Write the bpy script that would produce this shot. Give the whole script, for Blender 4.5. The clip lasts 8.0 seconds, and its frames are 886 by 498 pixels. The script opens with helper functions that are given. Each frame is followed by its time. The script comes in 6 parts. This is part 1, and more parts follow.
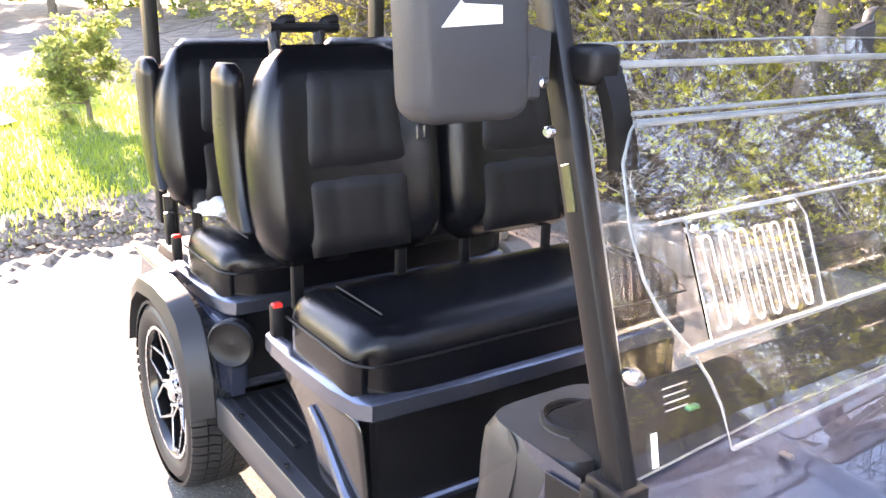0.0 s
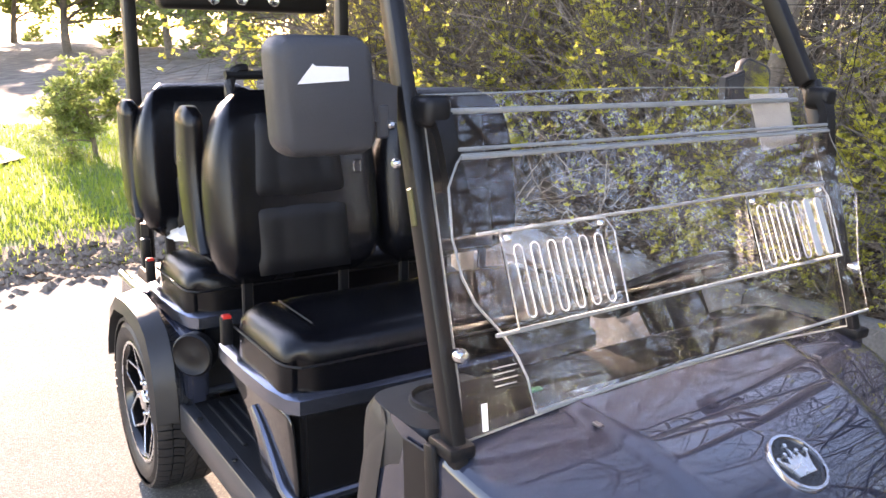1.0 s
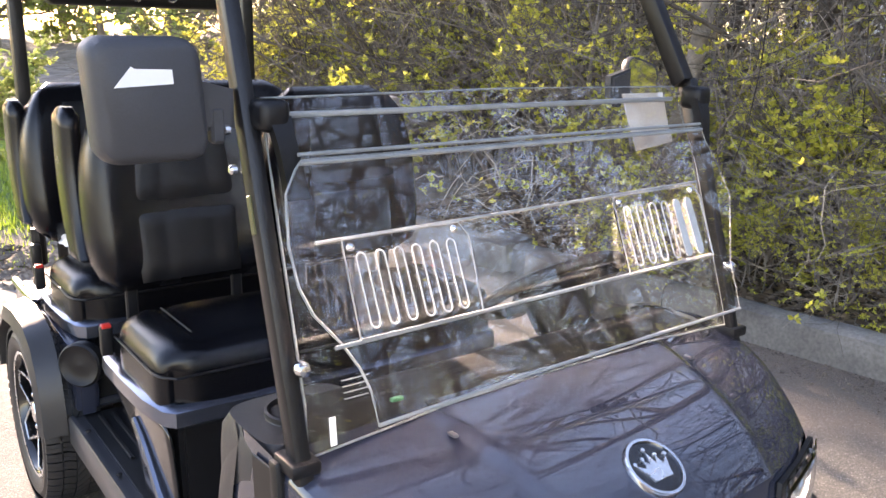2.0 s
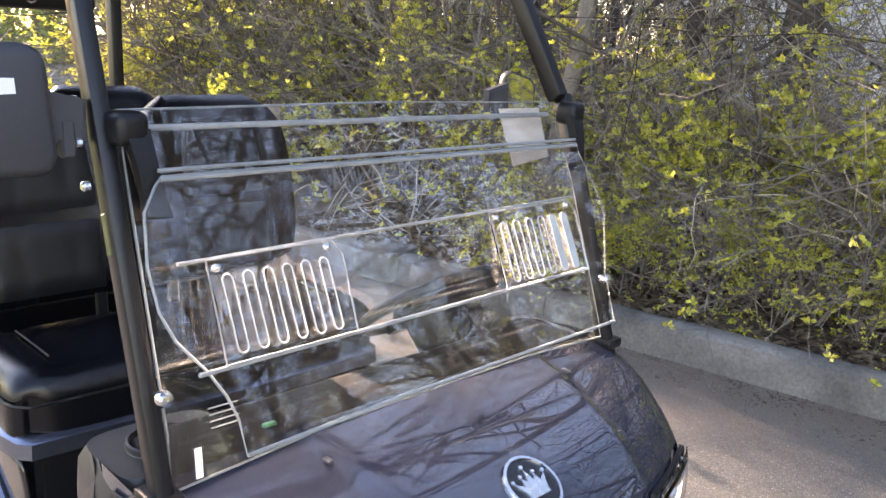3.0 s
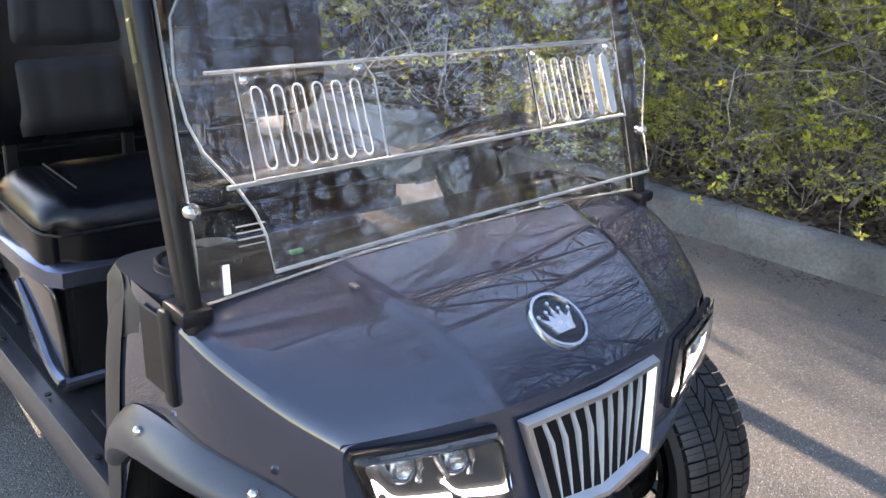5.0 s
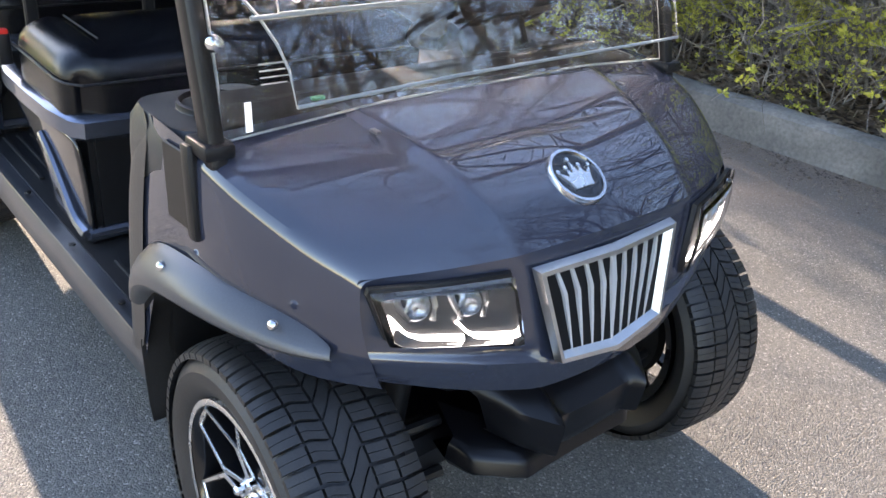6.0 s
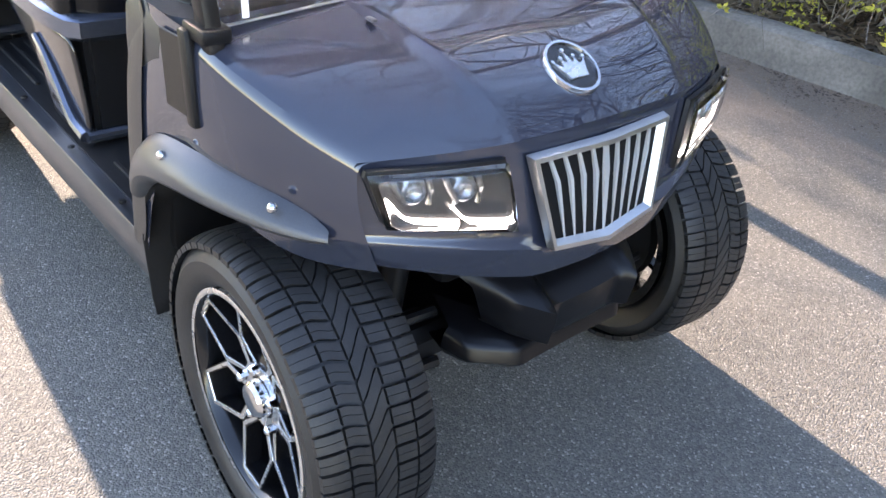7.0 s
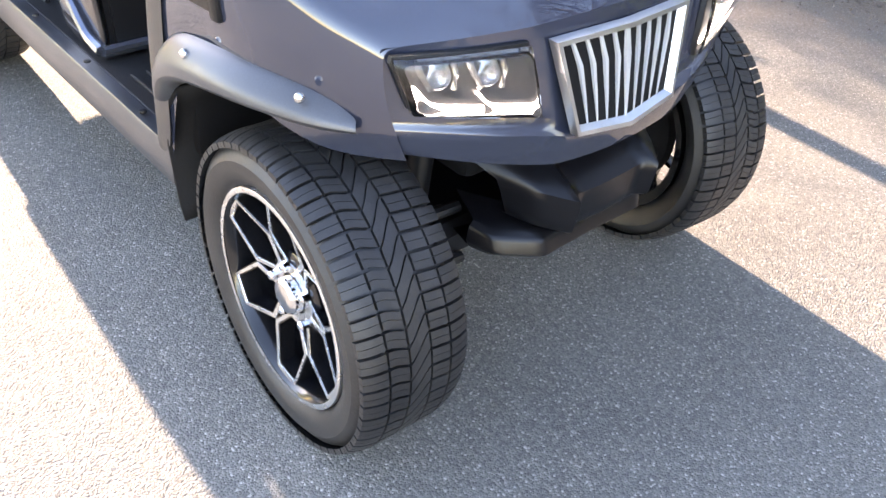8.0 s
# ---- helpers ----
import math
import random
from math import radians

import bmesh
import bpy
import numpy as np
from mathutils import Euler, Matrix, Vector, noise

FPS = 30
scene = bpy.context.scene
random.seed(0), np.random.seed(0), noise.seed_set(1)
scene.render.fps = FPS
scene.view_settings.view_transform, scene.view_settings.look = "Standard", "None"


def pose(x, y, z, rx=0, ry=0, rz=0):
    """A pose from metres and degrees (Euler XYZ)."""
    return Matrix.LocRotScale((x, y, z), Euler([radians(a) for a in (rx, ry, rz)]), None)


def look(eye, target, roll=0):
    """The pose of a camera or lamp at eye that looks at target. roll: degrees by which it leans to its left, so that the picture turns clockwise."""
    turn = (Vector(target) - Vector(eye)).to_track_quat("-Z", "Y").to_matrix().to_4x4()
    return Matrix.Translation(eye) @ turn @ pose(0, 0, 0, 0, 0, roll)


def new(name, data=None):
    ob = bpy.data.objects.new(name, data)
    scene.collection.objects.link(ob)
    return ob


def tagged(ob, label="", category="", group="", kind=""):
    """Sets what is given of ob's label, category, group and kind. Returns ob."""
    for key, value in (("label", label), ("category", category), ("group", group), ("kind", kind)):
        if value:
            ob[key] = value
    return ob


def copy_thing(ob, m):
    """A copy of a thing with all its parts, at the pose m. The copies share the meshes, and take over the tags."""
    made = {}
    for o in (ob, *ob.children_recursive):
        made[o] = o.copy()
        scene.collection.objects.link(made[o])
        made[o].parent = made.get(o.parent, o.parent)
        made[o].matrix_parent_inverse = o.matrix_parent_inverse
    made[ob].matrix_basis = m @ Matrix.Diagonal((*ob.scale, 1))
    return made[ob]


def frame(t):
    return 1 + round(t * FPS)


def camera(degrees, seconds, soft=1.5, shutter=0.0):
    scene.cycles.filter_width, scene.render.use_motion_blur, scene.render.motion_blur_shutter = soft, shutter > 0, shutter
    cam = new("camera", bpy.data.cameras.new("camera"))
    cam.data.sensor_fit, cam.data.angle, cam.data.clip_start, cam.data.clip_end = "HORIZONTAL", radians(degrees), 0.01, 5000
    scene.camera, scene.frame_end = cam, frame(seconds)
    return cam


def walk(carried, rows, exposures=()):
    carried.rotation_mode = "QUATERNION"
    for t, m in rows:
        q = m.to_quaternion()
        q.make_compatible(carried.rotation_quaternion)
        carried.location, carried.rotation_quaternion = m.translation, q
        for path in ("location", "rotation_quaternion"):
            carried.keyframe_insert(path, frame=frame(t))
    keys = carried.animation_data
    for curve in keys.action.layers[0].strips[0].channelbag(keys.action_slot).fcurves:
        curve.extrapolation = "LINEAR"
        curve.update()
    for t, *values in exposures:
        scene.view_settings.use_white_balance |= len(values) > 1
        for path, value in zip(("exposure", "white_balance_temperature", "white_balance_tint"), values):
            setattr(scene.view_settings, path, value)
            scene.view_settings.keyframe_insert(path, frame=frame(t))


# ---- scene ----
cam = camera(55.9, 8.0)
PATH = [
    (0, (-1.129, 0.047, 1.4), (-0.051, 1.632, 0.83), 1.2),
    (0.5, (-1.161, -0.134, 1.414), (-0.107, 1.497, 0.934), 1.6),
    (1, (-1.106, -0.276, 1.434), (-0.036, 1.342, 0.949), 1.2),
    (1.5, (-1.004, -0.309, 1.447), (0.079, 1.296, 0.946), 1.1),
    (2, (-0.961, -0.327, 1.445), (0.206, 1.22, 0.951), 1.2),
    (2.2, (-0.951, -0.333, 1.445), (0.266, 1.179, 0.963), 1.3),
    (3.3, (-0.923, -0.31, 1.454), (0.468, 1.05, 0.987), 2.9),
    (3.5, (-0.923, -0.313, 1.454), (0.466, 1.048, 0.987), 3.0),
    (4, (-0.924, -0.31, 1.44), (0.441, 1.059, 0.929), 3.5),
    (4.5, (-0.92, -0.304, 1.407), (0.401, 1.061, 0.782), 4.2),
    (4.6, (-0.923, -0.303, 1.405), (0.391, 1.058, 0.755), 4.4),
    (5, (-0.927, -0.306, 1.37), (0.359, 1.037, 0.635), 4.4),
    (5.2, (-0.93, -0.314, 1.36), (0.331, 1.017, 0.562), 5.1),
    (6.3, (-0.959, -0.343, 1.287), (0.234, 0.92, 0.297), 6.7),
    (6.5, (-0.965, -0.351, 1.281), (0.223, 0.892, 0.26), 6.9),
    (7, (-0.98, -0.38, 1.263), (0.186, 0.825, 0.173), 6.8),
    (7.5, (-0.999, -0.402, 1.233), (0.143, 0.751, 0.064), 7.1),
    (8, (-1.034, -0.404, 1.219), (0.066, 0.734, -0.003), 4.9),
]
EXPOSURES = [(0.0, 3.7, 7900, 32), (0.5, 3.25, 7900, 32), (1.0, 2.9, 7900, 32), (1.5, 2.85, 7900, 31), (3.5, 2.8, 7800, 28), (5.0, 2.62, 7300, 24), (6.5, 2.85, 7100, 22),
             (7.0, 2.98, 7300, 24), (7.5, 3.14, 7600, 25), (8.0, 3.62, 7900, 27)]
walk(cam, [(t, look(eye, target, roll)) for t, eye, target, roll in PATH], EXPOSURES)

# ---- world, sun ----
SUN_TURN, SUN_UP = radians(4), radians(17)
world = bpy.data.worlds.new("world")
scene.world = world
world.use_nodes = True
wn = world.node_tree
sky = wn.nodes.new("ShaderNodeTexSky")
sky.sky_type, sky.sun_disc = "NISHITA", False
sky.sun_elevation, sky.sun_rotation = SUN_UP, SUN_TURN
sky.dust_density = 0.25
sky.ozone_density = 2.0
sky.air_density = 1.1
wn.links.new(sky.outputs[0], wn.nodes["Background"].inputs[0])
wn.nodes["Background"].inputs[1].default_value = 0.15
sun_data = bpy.data.lights.new("sun", "SUN")
sun_data.energy, sun_data.angle, sun_data.color = 3.6, radians(0.6), (1.0, 0.90, 0.74)
sun = new("sun", sun_data)
sun.matrix_world = look((3 * math.sin(SUN_TURN), 3 * math.cos(SUN_TURN), 3 * math.tan(SUN_UP)), (0, 0, 0))

# ---- materials ----
def mat(name, col, rough=0.5, metal=0.0, var=0.2, scale=6.0, fine=90.0, bump=0.0, coat=0.0, col2=None, spec=0.5, space="Object", coat_ior=1.5, coat_rough=0.03):
    """A surface with colour variation at two scales, uneven gloss and fine relief."""
    m = bpy.data.materials.new(name)
    m.use_nodes = True
    n, l = m.node_tree.nodes, m.node_tree.links
    p = n["Principled BSDF"]
    tc = n.new("ShaderNodeTexCoord")
    big, small = n.new("ShaderNodeTexNoise"), n.new("ShaderNodeTexNoise")
    big.inputs["Scale"].default_value, small.inputs["Scale"].default_value = scale, fine
    big.inputs["Detail"].default_value, small.inputs["Detail"].default_value = 5, 4
    for t in (big, small):
        l.new(tc.outputs[space], t.inputs["Vector"])
    ramp = n.new("ShaderNodeMapRange")
    ramp.inputs["From Min"].default_value, ramp.inputs["From Max"].default_value = 0.3, 0.7
    l.new(big.outputs["Fac"], ramp.inputs["Value"])
    mix = n.new("ShaderNodeMix")
    mix.data_type = "RGBA"
    a = [c * (1 - var) for c in col]
    b = list(col2) if col2 else [min(1, c * (1 + var)) for c in col]
    mix.inputs["A"].default_value, mix.inputs["B"].default_value = (*a, 1), (*b, 1)
    l.new(ramp.outputs["Result"], mix.inputs["Factor"])
    grain = n.new("ShaderNodeMix")
    grain.data_type, grain.blend_type = "RGBA", "OVERLAY"
    grain.inputs["Factor"].default_value = min(1, var * 1.5)
    l.new(mix.outputs["Result"], grain.inputs["A"])
    l.new(small.outputs["Fac"], grain.inputs["B"])
    l.new(grain.outputs["Result"], p.inputs["Base Color"])
    rr = n.new("ShaderNodeMapRange")
    rr.inputs["To Min"].default_value, rr.inputs["To Max"].default_value = max(0, rough - 0.06), min(1, rough + 0.06)
    l.new(big.outputs["Fac"], rr.inputs["Value"])
    l.new(rr.outputs["Result"], p.inputs["Roughness"])
    p.inputs["Metallic"].default_value = metal
    p.inputs["Coat Weight"].default_value = coat
    p.inputs["Coat Roughness"].default_value, p.inputs["Coat IOR"].default_value = coat_rough, coat_ior
    p.inputs["Specular IOR Level"].default_value = spec
    if bump:
        bp = n.new("ShaderNodeBump")
        bp.inputs["Strength"].default_value, bp.inputs["Distance"].default_value = min(1, bump), 0.002 if bump <= 1 else 0.002 * bump
        l.new(small.outputs["Fac"], bp.inputs["Height"])
        l.new(bp.outputs["Normal"], p.inputs["Normal"])
    return m


def leaf_mat(name, col, col2):
    """Thin leaves that let some light through, each of its own shade."""
    m = bpy.data.materials.new(name)
    m.use_nodes = True
    n, l = m.node_tree.nodes, m.node_tree.links
    geo = n.new("ShaderNodeNewGeometry")
    mix = n.new("ShaderNodeMix")
    mix.data_type = "RGBA"
    mix.inputs["A"].default_value, mix.inputs["B"].default_value = (*col, 1), (*col2, 1)
    l.new(geo.outputs["Random Per Island"], mix.inputs["Factor"])
    p = n["Principled BSDF"]
    p.inputs["Roughness"].default_value = 0.5
    l.new(mix.outputs["Result"], p.inputs["Base Color"])
    tr = n.new("ShaderNodeBsdfTranslucent")
    l.new(mix.outputs["Result"], tr.inputs["Color"])
    sh = n.new("ShaderNodeMixShader")
    sh.inputs[0].default_value = 0.55
    l.new(p.outputs[0], sh.inputs[1])
    l.new(tr.outputs[0], sh.inputs[2])
    l.new(sh.outputs[0], n["Material Output"].inputs["Surface"])
    return m


def asphalt_mat(name, dark, light):
    """Worn asphalt: pale and dark stones in a dark binder, with broad stains."""
    m = bpy.data.materials.new(name)
    m.use_nodes = True
    n, l = m.node_tree.nodes, m.node_tree.links
    p = n["Principled BSDF"]
    tc = n.new("ShaderNodeTexCoord")
    vor, big, mid = n.new("ShaderNodeTexVoronoi"), n.new("ShaderNodeTexNoise"), n.new("ShaderNodeTexNoise")
    vor.inputs["Scale"].default_value = 240
    big.inputs["Scale"].default_value, big.inputs["Detail"].default_value = 1.1, 6
    mid.inputs["Scale"].default_value, mid.inputs["Detail"].default_value = 38, 5
    for t in (vor, big, mid):
        l.new(tc.outputs["Object"], t.inputs["Vector"])
    sep = n.new("ShaderNodeSeparateColor")
    l.new(vor.outputs["Color"], sep.inputs[0])
    stone = n.new("ShaderNodeValToRGB")
    e = stone.color_ramp.elements
    e[0].position, e[0].color = 0.0, (*[c * 0.85 for c in dark], 1)
    e[1].position, e[1].color = 1.0, (*[min(1, c * 2.1) for c in light], 1)
    for pos, c in ((0.25, dark), (0.8, light), (0.93, [c * 1.1 for c in light])):
        x = e.new(pos)
        x.color = (*c, 1)
    l.new(sep.outputs[0], stone.inputs[0])
    mul = n.new("ShaderNodeMix")
    mul.data_type, mul.blend_type = "RGBA", "MULTIPLY"
    mul.inputs["Factor"].default_value = 1
    r = n.new("ShaderNodeMapRange")
    r.inputs["From Min"].default_value, r.inputs["From Max"].default_value = 0.3, 0.7
    r.inputs["To Min"].default_value, r.inputs["To Max"].default_value = 0.62, 1.28
    add = n.new("ShaderNodeMath")
    add.operation = "MULTIPLY_ADD"
    add.inputs[1].default_value, add.inputs[2].default_value = 0.5, 0.25
    l.new(mid.outputs["Fac"], add.inputs[0])
    avg = n.new("ShaderNodeMath")
    avg.operation = "MULTIPLY_ADD"
    avg.inputs[1].default_value = 0.55
    l.new(big.outputs["Fac"], avg.inputs[0])
    half = n.new("ShaderNodeMath")
    half.operation = "MULTIPLY"
    half.inputs[1].default_value = 0.45
    l.new(add.outputs[0], half.inputs[0])
    l.new(half.outputs[0], avg.inputs[2])
    l.new(avg.outputs[0], r.inputs["Value"])
    l.new(stone.outputs[0], mul.inputs["A"])
    l.new(r.outputs["Result"], mul.inputs["B"])
    # brown grit washed against the kerb
    sx = n.new("ShaderNodeSeparateXYZ")
    l.new(tc.outputs["Object"], sx.inputs[0])
    kx = n.new("ShaderNodeMath")
    kx.operation = "MULTIPLY_ADD"
    kx.inputs[1].default_value = 0.106
    l.new(sx.outputs["Y"], kx.inputs[0])
    l.new(sx.outputs["X"], kx.inputs[2])
    wob = n.new("ShaderNodeMath")
    wob.operation = "MULTIPLY_ADD"
    wob.inputs[1].default_value = 0.9
    l.new(big.outputs["Fac"], wob.inputs[0])
    l.new(kx.outputs[0], wob.inputs[2])
    band = n.new("ShaderNodeMapRange")
    band.inputs["From Min"].default_value, band.inputs["From Max"].default_value = 2.35, 3.25
    band.inputs["To Min"].default_value, band.inputs["To Max"].default_value = 0.0, 0.85
    l.new(wob.outputs[0], band.inputs["Value"])
    br = n.new("ShaderNodeMath")
    br.operation = "MULTIPLY"
    l.new(band.outputs[0], br.inputs[0])
    l.new(add.outputs[0], br.inputs[1])
    br2 = n.new("ShaderNodeMath")
    br2.operation = "MULTIPLY"
    br2.inputs[1].default_value = 1.8
    br2.use_clamp = True
    l.new(br.outputs[0], br2.inputs[0])
    dirt = n.new("ShaderNodeMix")
    dirt.data_type = "RGBA"
    dirt.inputs["B"].default_value = (0.17, 0.118, 0.085, 1)
    l.new(br2.outputs[0], dirt.inputs["Factor"])
    l.new(mul.outputs["Result"], dirt.inputs["A"])
    l.new(dirt.outputs["Result"], p.inputs["Base Color"])
    p.inputs["Roughness"].default_value = 0.85
    bp = n.new("ShaderNodeBump")
    bp.inputs["Strength"].default_value, bp.inputs["Distance"].default_value = 0.65, 0.004
    hs = n.new("ShaderNodeMath")
    hs.operation = "SUBTRACT"
    l.new(mid.outputs["Fac"], hs.inputs[0])
    l.new(vor.outputs["Distance"], hs.inputs[1])
    l.new(hs.outputs[0], bp.inputs["Height"])
    l.new(bp.outputs["Normal"], p.inputs["Normal"])
    return m


def glass_mat(name, rough=0.0, tint=(1, 1, 1)):
    m = bpy.data.materials.new(name)
    m.use_nodes = True
    p = m.node_tree.nodes["Principled BSDF"]
    p.inputs["Base Color"].default_value = (*tint, 1)
    p.inputs["Transmission Weight"].default_value = 1
    p.inputs["Roughness"].default_value = rough
    p.inputs["IOR"].default_value = 1.56
    return m


def light_mat(name, col, power):
    m = bpy.data.materials.new(name)
    m.use_nodes = True
    p = m.node_tree.nodes["Principled BSDF"]
    p.inputs["Base Color"].default_value = (*col, 1)
    p.inputs["Emission Color"].default_value = (*col, 1)
    p.inputs["Emission Strength"].default_value = power
    return m


PAINT = mat("grey_metallic_paint", (0.022, 0.027, 0.045), 0.6, 0.2, 0.06, 3, 900, 0, 1.0, spec=0.1, coat_ior=1.85, coat_rough=0.0)
PLASTIC = mat("black_grained_plastic", (0.007, 0.007, 0.008), 0.42, 0, 0.15, 5, 700, 0.25, spec=0.3)
BUMPER = mat("black_bumper_plastic", (0.005, 0.005, 0.0062), 0.3, 0, 0.15, 5, 600, 0.1, spec=0.3)
MIRROR_SHELL = mat("grey_grained_plastic", (0.046, 0.047, 0.052), 0.45, 0, 0.12, 5, 700, 0.3, spec=0.4)
SATIN = mat("satin_grey_plastic", (0.085, 0.087, 0.094), 0.33, 0.5, 0.1, 5, 500, 0.12)
SATIN_DARK = mat("satin_dark_plastic", (0.034, 0.034, 0.035), 0.4, 0.2, 0.12, 5, 500, 0.15)
SHELL = mat("dark_glossy_shell", (0.008, 0.008, 0.009), 0.22, 0.0, 0.1, 5, 300, 0.05, 0.8)
BLACK = mat("black_steel", (0.008, 0.008, 0.009), 0.36, 0.0, 0.2, 8, 300, 0.1, spec=0.35)
RUBBER = mat("tyre_rubber", (0.014, 0.014, 0.0155), 0.5, 0, 0.3, 9, 260, 0.3, col2=(0.026, 0.025, 0.0245))
MATTING = mat("ribbed_floor_rubber", (0.012, 0.012, 0.013), 0.6, 0, 0.3, 7, 250, 0.4, spec=0.2)
LEATHER = mat("dark_vinyl", (0.004, 0.0042, 0.0056), 0.25, 0, 0.15, 6, 420, 0.2, spec=0.33)
LEATHER_IN = mat("dark_quilted_vinyl", (0.005, 0.005, 0.006), 0.38, 0, 0.18, 6, 500, 0.4, spec=0.33)
SEAM = mat("grey_stitching", (0.02, 0.02, 0.021), 0.7, 0, 0.2, 40, 300, 0.2)
SLAT = mat("bright_silver_paint", (0.62, 0.63, 0.645), 0.3, 0.5, 0.06, 15, 400, 0.03)
CHROME = mat("bright_chrome", (0.72, 0.73, 0.75), 0.14, 1.0, 0.05, 20, 200, 0.0)
SILVER = mat("brushed_silver", (0.78, 0.79, 0.80), 0.27, 0.95, 0.1, 15, 400, 0.05)
TRIM = mat("satin_blue_grey_trim", (0.17, 0.19, 0.24), 0.24, 0.9, 0.08, 8, 300, 0.03, 0.4)
RIM_BLACK = mat("gloss_black_alloy", (0.006, 0.006, 0.007), 0.2, 0.0, 0.15, 9, 200, 0.0, 0.3)
DARK = mat("unlit_black_plastic", (0.004, 0.004, 0.0045), 0.7, 0, 0.3, 9, 200, 0.2, spec=0.2)
LAMP_BODY = mat("smoked_lamp_housing", (0.014, 0.014, 0.015), 0.45, 0.0, 0.3, 25, 300, 0.1)
SMOKED = mat("smoked_chrome", (0.34, 0.35, 0.36), 0.18, 1.0, 0.1, 20, 200, 0.0)
WHITE = mat("white_label", (0.78, 0.78, 0.78), 0.5, 0, 0.06, 9, 200, 0.0)
RED = mat("red_plastic", (0.62, 0.03, 0.02), 0.35, 0, 0.1, 9, 200, 0.0)
YELLOW = mat("yellow_sticker", (0.07, 0.065, 0.016), 0.5, 0, 0.15, 30, 200, 0.0)
GREEN = mat("green_indicator", (0.04, 0.2, 0.09), 0.5, 0, 0.1, 9, 200, 0.0)
CARD = mat("beige_card", (0.62, 0.55, 0.48), 0.7, 0, 0.08, 9, 200, 0.05)
ACRYLIC = glass_mat("clear_acrylic")
ACRYLIC_EDGE = mat("bright_cut_acrylic_edge", (0.24, 0.25, 0.247), 0.35, 0, 0.15, 30, 250, 0.2)
FROST = mat("frosted_acrylic_slot", (0.42, 0.43, 0.42), 0.4, 0, 0.12, 30, 250, 0.2)
LENS = glass_mat("lamp_lens", 0.02)
MIRROR = mat("mirror_glass", (0.85, 0.86, 0.87), 0.02, 1.0, 0.01, 3, 50, 0.0)
LED = light_mat("white_led", (1.0, 0.98, 0.93), 1.4)
ASPHALT = asphalt_mat("worn_asphalt", (0.122, 0.116, 0.104), (0.184, 0.173, 0.153))
CONCRETE = mat("weathered_concrete", (0.115, 0.108, 0.098), 0.85, 0, 0.35, 3, 60, 0.8, col2=(0.21, 0.197, 0.178))
SOIL = mat("dry_soil", (0.13, 0.10, 0.075), 0.95, 0, 0.4, 2.5, 40, 3, col2=(0.24, 0.2, 0.16))
LAWN = mat("lawn_turf", (0.11, 0.17, 0.025), 0.9, 0, 0.35, 0.7, 25, 3, col2=(0.13, 0.19, 0.035))
BARK = mat("grey_brown_bark", (0.17, 0.14, 0.115), 0.9, 0, 0.35, 5, 60, 3, col2=(0.27, 0.23, 0.19))
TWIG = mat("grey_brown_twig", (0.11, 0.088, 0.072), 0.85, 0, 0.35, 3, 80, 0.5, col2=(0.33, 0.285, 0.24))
DARK_BARK = mat("dark_bark", (0.055, 0.044, 0.036), 0.92, 0, 0.35, 4, 50, 3, col2=(0.12, 0.10, 0.082))
DEEP_BARK = mat("deep_brown_bark", (0.020, 0.016, 0.013), 0.92, 0, 0.35, 4, 50, 3, col2=(0.048, 0.039, 0.032))
LEAF_LITTER = mat("dead_leaf_litter", (0.07, 0.052, 0.04), 0.95, 0, 0.45, 4, 55, 3, col2=(0.17, 0.135, 0.10))
DEAD_LEAF = leaf_mat("dead_leaf", (0.13, 0.09, 0.06), (0.34, 0.26, 0.18))
# shaded copy of TWIG: the thicket's shade is put into the colour
SHADE_TWIG = mat("shaded_twig", (0.06, 0.047, 0.038), 0.85, 0, 0.35, 3, 80, 0.5, col2=(0.19, 0.16, 0.13))
FRAME = mat("satin_nickel", (0.62, 0.63, 0.64), 0.34, 1.0, 0.1, 15, 400, 0.03)
STRAW = mat("dry_stem", (0.42, 0.36, 0.27), 0.8, 0, 0.3, 12, 80, 0.5)
LEAF = leaf_mat("spring_leaf", (0.38, 0.40, 0.05), (0.76, 0.70, 0.15))
LEAF_DARK = leaf_mat("green_leaf", (0.20, 0.27, 0.07), (0.38, 0.43, 0.15))
GRASS = leaf_mat("grass_blade", (0.17, 0.28, 0.03), (0.36, 0.42, 0.07))
WOOD = mat("weathered_post_wood", (0.36, 0.29, 0.22), 0.85, 0, 0.3, 6, 70, 1)
SIDING = mat("white_siding", (0.72, 0.72, 0.70), 0.6, 0, 0.08, 2, 60, 0.1)

# ---- mesh tools ----
BASE = {}


def link_part(name, me, parent, label=""):
    ob = new(name, me)
    if parent is not None:
        ob.parent = parent
        ob.location = -BASE.get(parent.name, Vector())
        BASE[ob.name] = Vector()
    if label:
        ob["label"] = label
    return ob


def finish(me, material, smooth=35):
    me.materials.append(material)
    if smooth:
        for f in me.polygons:
            f.use_smooth = True
        me.set_sharp_from_angle(angle=radians(smooth))
    return me


def part(name, bm, material, parent, label="", smooth=35):
    """One mesh object from a bmesh in world places, under a thing or a part."""
    bmesh.ops.recalc_face_normals(bm, faces=bm.faces)
    me = bpy.data.meshes.new(name)
    bm.to_mesh(me)
    bm.free()
    return link_part(name, finish(me, material, smooth), parent, label)


def thing(name, x, y, z, label, category, group="", kind=""):
    """An empty at the base of a thing; its parts hang under it."""
    ob = new(name)
    ob.empty_display_size = 0.1
    ob.location = (x, y, z)
    BASE[ob.name] = Vector((x, y, z))
    return tagged(ob, label, category, group, kind)


